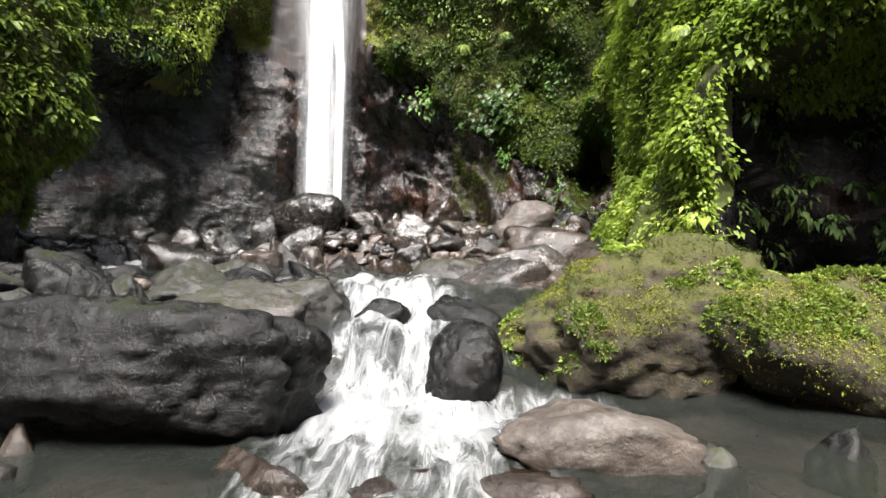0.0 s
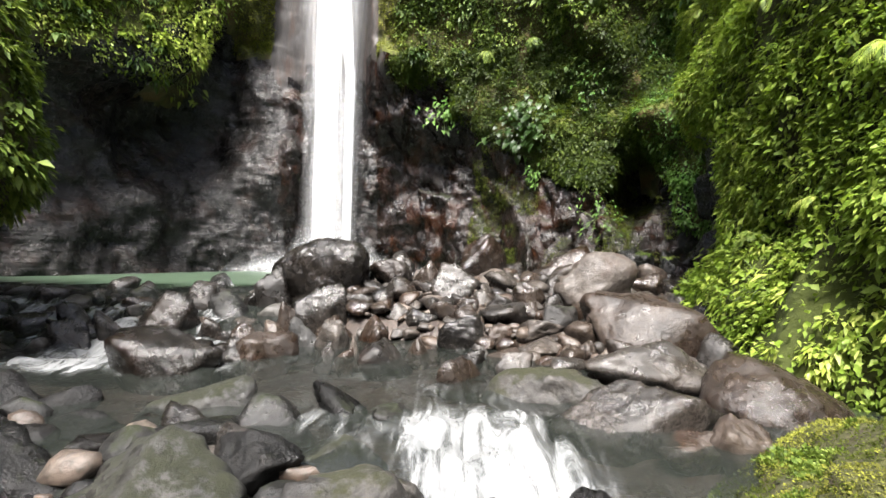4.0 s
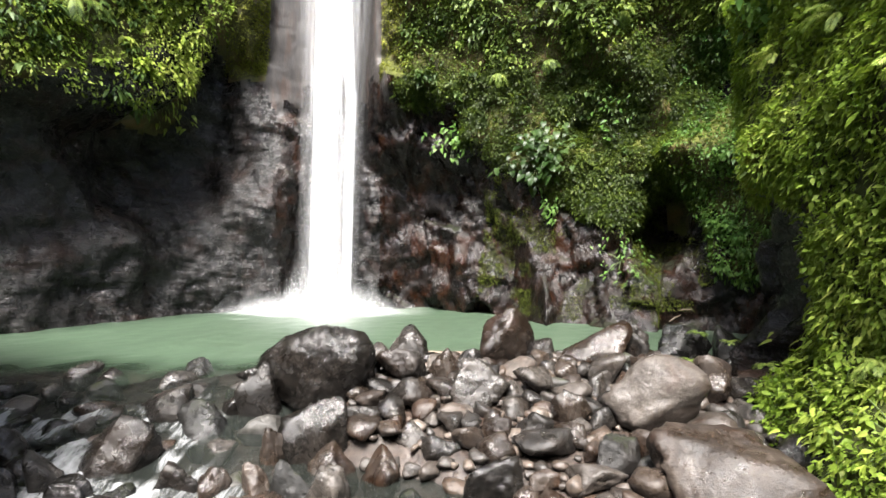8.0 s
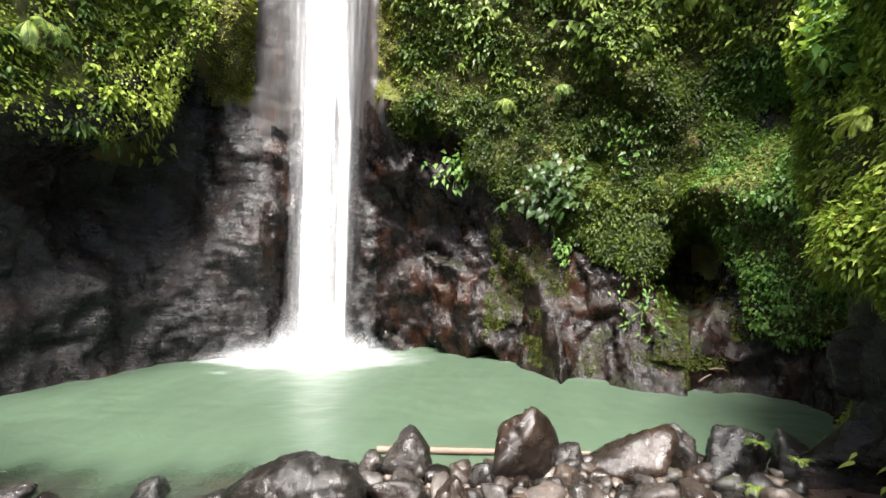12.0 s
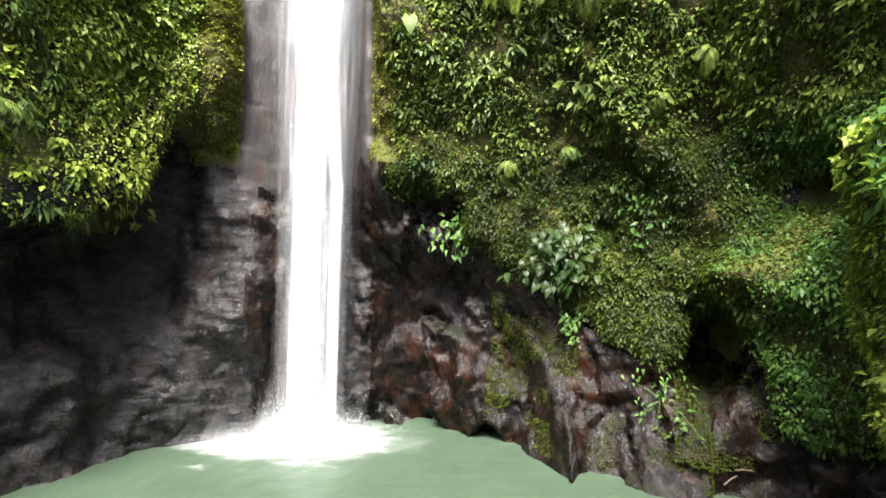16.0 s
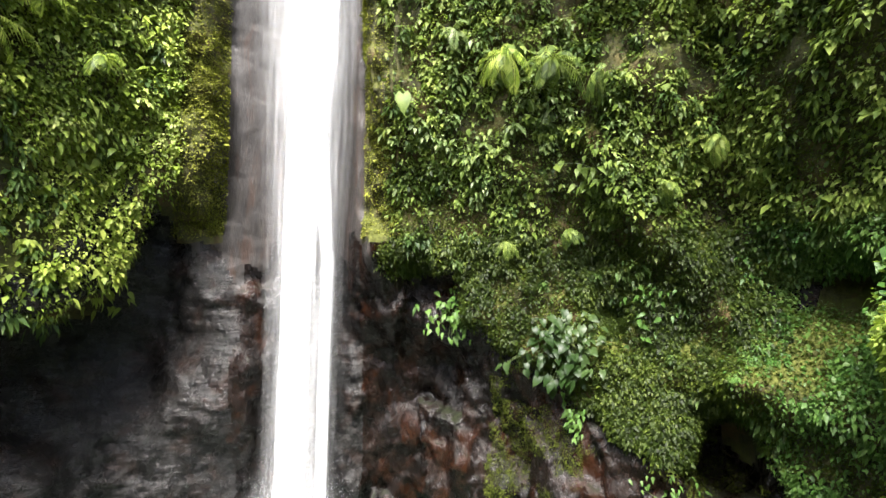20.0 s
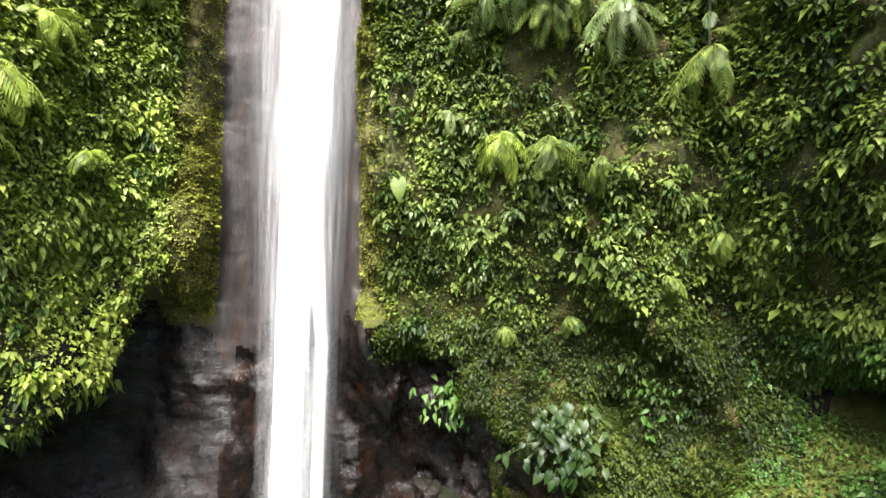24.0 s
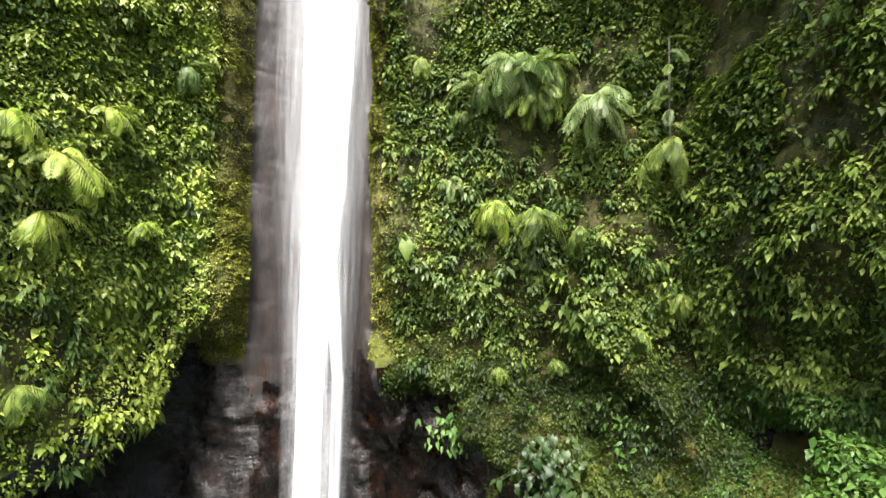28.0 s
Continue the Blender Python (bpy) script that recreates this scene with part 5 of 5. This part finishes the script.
def broad_plant(name, cliff, x, z, spread_x, spread_z, count, size, meshes, label, seed, axis=0, out=0.35):
    """A broad-leaved plant whose single leaves hang out from the face."""
    r = np.random.RandomState(seed)
    p0, n0 = on_cliff(cliff, x, z, axis)
    thing = put(name, None, label=label, category="plant", at=Matrix.Translation(p0))
    for i in range(count):
        ox, oz = r.normal(0, 0.42), r.normal(0, 0.42)
        p, n = on_cliff(cliff, x + ox * spread_x, z + oz * spread_z, axis)
        side = n.cross(Vector((0, 0, 1)))
        p = p + n * (out * r.uniform(0.3, 1.3)) - p0
        d = n * r.uniform(0.5, 1.0) + Vector((0, 0, -1)) * r.uniform(0.3, 0.9) + side * r.normal(0, 0.5)
        s = size * r.uniform(0.65, 1.25)
        put("leaf", meshes[i % len(meshes)], thing, at=aim(p, d, (n.x, n.y, 0.9), r.normal(0, 0.25)) @ Matrix.Scale(s, 4))
        if i % 3 == 0:
            put("stalk", mesh_of("stalk", *stalk((0, 0, 0), p, 0.012), [M_STALK]), thing)
    return thing


broad_plant("taro_plant", cliff_back, 3.3, 7.5, 1.6, 1.4, 150, 0.38, BLADES, "dark green taro plant with large glossy leaves on the cliff", 3, out=0.8)
broad_plant("taro_plant", cliff_back, 3.6, 5.0, 0.5, 1.1, 60, 0.24, BLADES_F, "dark green hanging taro plant below the large one", 4, out=0.6)
broad_plant("broadleaf_plant", cliff_back, -0.85, 8.6, 1.1, 0.75, 80, 0.36, BLADES_F, "bright green broad-leaved plant on the dark rock", 5, out=0.6)
broad_plant("broadleaf_plant", cliff_back, -13.9, 9.6, 1.0, 1.0, 34, 0.4, BLADES_B, "light green broad-leaved plant at the edge of the overhang", 6)
broad_plant("broadleaf_plant", cliff_back, 5.8, 9.2, 1.0, 1.4, 40, 0.3, BLADES_F, "bright green broad-leaved plant on the cliff", 7)
broad_plant("broadleaf_plant", cliff_back, 6.4, 2.6, 0.8, 1.5, 80, 0.2, BLADES_F, "bright green small-leaved plant low on the rock", 8, out=0.2)
broad_plant("broadleaf_plant", cliff_back, 0.6, 15.4, 1.3, 1.0, 40, 0.34, BLADES_W, "green broad-leaved plant high on the cliff", 9)
broad_plant("broadleaf_plant", cliff_back, -13.2, 19.5, 1.3, 2.0, 48, 0.42, BLADES_B, "light green drooping plant beside the fall", 10)
broad_plant("broadleaf_plant", cliff_back, -14.6, 14.8, 1.0, 1.6, 44, 0.42, BLADES_W, "green broad-leaved plant beside the fall", 11)
broad_plant("broadleaf_plant", cliff_back, 4.6, 14.0, 1.3, 1.2, 40, 0.42, BLADES_W, "green broad-leaved plant high on the cliff", 12)
big, bn = on_cliff(cliff_back, -1.7, 16.6)
lone = put("elephant_ear_plant", None, label="pale green elephant ear plant with one huge leaf", category="plant", at=Matrix.Translation(big))
put("leaf", mesh_of("leaf", *blade(0.85, 0.6), [L_WALL]), lone, at=aim(bn * 0.9 + Vector((0, 0, 0.5)), (0.05, -0.45, -0.8), (0, -0.8, 0.6)))
put("stalk", mesh_of("stalk", *stalk((0, 0, -0.1), bn * 0.9 + Vector((0, 0, 0.5)), 0.025), [M_STALK]), lone)

FRONDS = {k: [mesh_of("frond", *frond(1.0, 16, w, c), [m], False) for w, c in ((0.22, 0.85), (0.26, 1.05))] for k, m in (("pale", L_PALE), ("green", L_WALL), ("bright", L_BRIGHT))}


def fern(name, p, n, count, size, kind, label, seed, fan=1.0, rise=0.1):
    r = np.random.RandomState(seed)
    thing = put(name, None, label=label, category="fern", at=Matrix.Translation(p))
    side = n.cross(Vector((0, 0, 1))).normalized()
    for i in range(count):
        a = fan * (2 * (i + r.uniform(0.1, 0.9)) / count - 1) * 1.3
        d = n * math.cos(a) + side * math.sin(a) + Vector((0, 0, rise + r.normal(0.1, 0.35)))
        put("frond", FRONDS[kind][i % 2], thing, at=aim(n * 0.05, d, (0, 0, 1), r.normal(0, 0.2)) @ Matrix.Scale(size * r.uniform(0.6, 1.3), 4))
    return thing


for x, z, c, s, k, seed in ((2.2, 24.4, 24, 2.2, "pale", 1), (3.7, 24.0, 22, 2.1, "green", 2), (3.0, 23.0, 14, 1.7, "green", 19), (1.3, 23.6, 12, 1.6, "pale", 20), (0.7, 22.6, 9, 1.2, "green", 3), (1.6, 18.6, 12, 1.7, "bright", 4), (2.9, 18.0, 12, 1.7, "green", 5), (5.6, 22.3, 11, 1.9, "pale", 6),
                            (0.2, 19.6, 8, 1.0, "pale", 7), (4.9, 17.4, 8, 1.1, "green", 8), (8.4, 20.4, 10, 1.8, "green", 9), (-0.9, 25.0, 9, 1.2, "green", 10), (1.2, 11.6, 8, 0.9, "green", 11), (-13.4, 24.6, 10, 1.3, "pale", 12),
                            (-15.2, 21.5, 9, 1.4, "bright", 13), (-14.6, 17.5, 8, 1.1, "bright", 14), (6.4, 13.5, 9, 1.0, "green", 15), (8.0, 15.0, 9, 1.1, "green", 16), (3.4, 12.2, 8, 0.9, "green", 17), (-16.0, 12.0, 8, 1.1, "green", 18), (-15.7, 19.4, 14, 1.9, "bright", 31), (-15.9, 17.6, 12, 1.6, "bright", 32), (-16.4, 20.6, 12, 1.8, "bright", 33)):
    p, n = on_cliff(cliff_back, x, z)
    fern("cliff_fern", p + n * 0.15, n, c, s, k, ("pale green" if k == "pale" else "bright green" if k == "bright" else "green") + " fern with long drooping fronds on the cliff", seed, 0.85, -0.25)
for y, z, c, s, k, seed in ((8.4, 3.4, 8, 0.5, "bright", 21), (8.0, 5.0, 9, 0.6, "bright", 22), (10.5, 5.2, 8, 0.55, "bright", 23), (12.4, 6.6, 8, 0.6, "green", 24), (9.6, 1.6, 8, 0.45, "bright", 25), (13.8, 4.2, 8, 0.5, "bright", 26), (11.4, 1.2, 8, 0.45, "green", 27),
                            (9.2, 7.2, 8, 0.6, "green", 28), (14.4, 7.0, 8, 0.55, "bright", 29), (15.6, 5.2, 8, 0.5, "green", 30)):
    p, n = on_cliff(cliff_right, y, z, 1)
    fern("wall_fern", p + n * 0.08, n, c, s, k, "bright green fern growing from the rock wall" if k == "bright" else "green fern growing from the rock wall", seed)

# a thin pale sapling with feathered leaves, leaning out of the cliff
sp0, sn = on_cliff(cliff_back, 7.6, 19.6)
sapling = put("sapling", None, label="thin pale-stemmed sapling with feathered leaves on the cliff", category="tree", at=Matrix.Translation(sp0))
tip = Vector((-0.45, -1.2, 4.4))
put("trunk", mesh_of("trunk", *stalk((0, 0, -0.3), tip, 0.05), [M_BARK]), sapling, "pale thin trunk")
for i in range(9):
    a = i * 0.7
    put("frond", FRONDS["pale" if i % 2 else "green"][i % 2], sapling, at=aim(tip * (0.12 + 0.11 * i), (math.cos(a), -0.5 - 0.4 * math.sin(a) ** 2, 0.1), (0, 0, 1)) @ Matrix.Scale(1.25, 4))


# ---- tufts on the mossy boulders ----
def tufts(ob, count, per, size, seed, low, edge=0.0):
    r = np.random.RandomState(seed)
    me = ob.data
    pv = np.array([q.co[:] for q in me.vertices]) + np.array(ob.location)
    pn = np.array([q.normal[:] for q in me.vertices])
    tri = np.array([q.vertices[:] for q in me.polygons])
    m = pn[tri].mean(1)
    patch = fnoise(pv, 1.5, 4, seed)[tri].mean(1)
    w = (m[:, 2] > low) * (patch > edge) * np.maximum(m[:, 2] + 0.3, 0.12)
    w = w * np.linalg.norm(np.cross(pv[tri[:, 1]] - pv[tri[:, 0]], pv[tri[:, 2]] - pv[tri[:, 0]]), axis=1)
    k = r.choice(len(tri), count, p=w / w.sum())
    bary = r.dirichlet((1, 1, 1), count)
    v, n, k = (pv[tri[k]] * bary[:, :, None]).sum(1), m[k], np.arange(count)
    c, nn = np.repeat(v[k], per, 0), np.repeat(n[k], per, 0)
    q = unit(r.normal(size=c.shape) + nn * 0.6)
    ln = size * r.lognormal(0, 0.35, len(c))
    return leaves(c + q * 0.03 * r.rand(len(c), 1) + nn * 0.02, q + nn * 0.4, nn + 0.4 * r.normal(size=c.shape), ln, ln * 0.5, 0.15)


foliage("boulder_plants", [tufts(mossy, 1300, 9, 0.036, 3, 0.05, 0.2), tufts(mossy_low, 3000, 9, 0.036, 5, -0.35, 0.05)], L_WALL, "small bright plants growing on the mossy boulders")
foliage("green_boulder_moss", [tufts(mossy, 3000, 5, 0.02, 18, -0.3, 0.12), tufts(mossy_low, 4500, 5, 0.02, 19, -0.5, 0.0)], L_MOSS, "bright green moss on the boulders")
foliage("boulder_moss", [tufts(mossy, 5000, 5, 0.017, 8, -0.1, 0.08), tufts(mossy_low, 10000, 5, 0.017, 9, -0.8, -0.4)], L_OLIVE, "short yellow-green moss on the boulders")
for x, y, z, s, seed in ((3.6, 5.6, -0.72, 0.34, 41), (4.9, 5.2, -0.75, 0.3, 42), (2.1, 5.6, -0.45, 0.22, 43)):
    fern("small_fern", Vector((x, y, z)), Vector((-0.3, -0.9, 0.2)).normalized(), 6, s, "bright", "small bright fern on the mossy boulder", seed, 1.6, 0.9)

for x, y, z, s, seed in ((4.55, 16.2, 0.95, 0.3, 44), (4.9, 15.6, 0.85, 0.26, 45), (3.9, 15.3, 0.5, 0.22, 46), (5.1, 14.6, 0.55, 0.3, 47)):
    fern("bar_plant", Vector((x, y, z)), Vector((-0.4, -0.9, 0.2)).normalized(), 11, s, "green", "small green plant between the boulders of the bar", seed, 1.8, 0.5)

# the bush on the rim of the right wall
def bush(cliff, at, axis, off, seed, label, scale=1.0):
    rim, rn = on_cliff(cliff, at[0], at[1], axis)
    thing = put("rim_bush", None, label=label, category="bush", at=Matrix.Translation(rim))
    rr = np.random.RandomState(seed)
    n_leaf = int(1700 * scale ** 1.5)
    lobe = rr.normal(0, 0.42, (9, 3)) * scale
    q = unit(rr.normal(size=(n_leaf, 3)))
    pts = lobe[rr.randint(0, 9, n_leaf)] + q * (0.5 * scale * rr.uniform(0.3, 1.0, n_leaf) ** 0.5)[:, None] + np.array(off)
    aims = q * 0.5 + 0.7 * rr.normal(size=q.shape) + np.array([0, 0, -0.35])
    size = 0.17 * rr.lognormal(0, 0.35, n_leaf)
    put("crown", mesh_of("crown", *leaves(pts, aims, q * 0.4 + np.array([0, 0, 0.9]) + 0.3 * rr.normal(size=q.shape), size, size * 0.6), [L_FRESH], False), thing)
    for i in range(7):
        put("stem", mesh_of("stem", *stalk((0, 0, -0.15), q[i] * 0.6 + np.array(off), 0.018), [M_BARK]), thing)


bush(cliff_right, (18.9, 9.2), 1, (0.6, 0.2, 0.5), 11, "broad bright green bush on the rim of the rock wall", 1.3)
bush(cliff_right, (15.5, 8.5), 1, (-0.35, 0, 0.2), 9, "bright green bush on the rim of the rock wall")
bush(cliff_back, (10.2, 9.6), 0, (-0.4, -0.4, 0.2), 10, "bright green bush above the hollow of the cliff")
broad_plant("broadleaf_plant", cliff_right, 14.6, 1.0, 0.8, 0.6, 34, 0.24, BLADES_B, "bright green broad-leaved plant at the foot of the wall", 15, 1, 0.3)
broad_plant("broadleaf_plant", cliff_right, 12.0, 0.2, 0.9, 0.6, 36, 0.22, BLADES_B, "bright green broad-leaved plant at the foot of the wall", 16, 1, 0.3)

broad_plant("broadleaf_plant", cliff_right, 10.6, 0.3, 0.9, 0.6, 60, 0.17, BLADES_B, "bright green broad-leaved plant at the foot of the wall", 17, 1, 0.25)
broad_plant("broadleaf_plant", cliff_right, 13.2, 1.2, 0.9, 0.8, 60, 0.2, BLADES_B, "bright green broad-leaved plant at the foot of the wall", 18, 1, 0.25)
broad_plant("broadleaf_plant", cliff_right, 11.6, 2.0, 1.0, 1.0, 60, 0.18, BLADES_B, "bright green broad-leaved plant low on the rock wall", 19, 1, 0.2)

# driftwood
lv, lf = stalk((-3.2, 17.95, 0.02), (1.7, 17.75, 0.04), 0.1)
lv[:, 2] -= 0.12 * 4.9 * np.sin(np.pi * np.clip((lv[:, 0] + 3.2) / 4.9, 0, 1)) - 0.06
put("log", mesh_of("log", lv, lf, [M_WOOD]), label="bare brown log floating at the edge of the pool", category="log")
for a, b_, rad in (((7.2, 24.0, 0.35), (8.1, 23.4, 0.8), 0.035), ((7.3, 23.6, 0.3), (8.3, 23.8, 0.55), 0.03)):
    put("branch", mesh_of("branch", *stalk(a, b_, rad), [M_WOOD]), label="dead brown branch among the rocks", category="branch", group="driftwood")
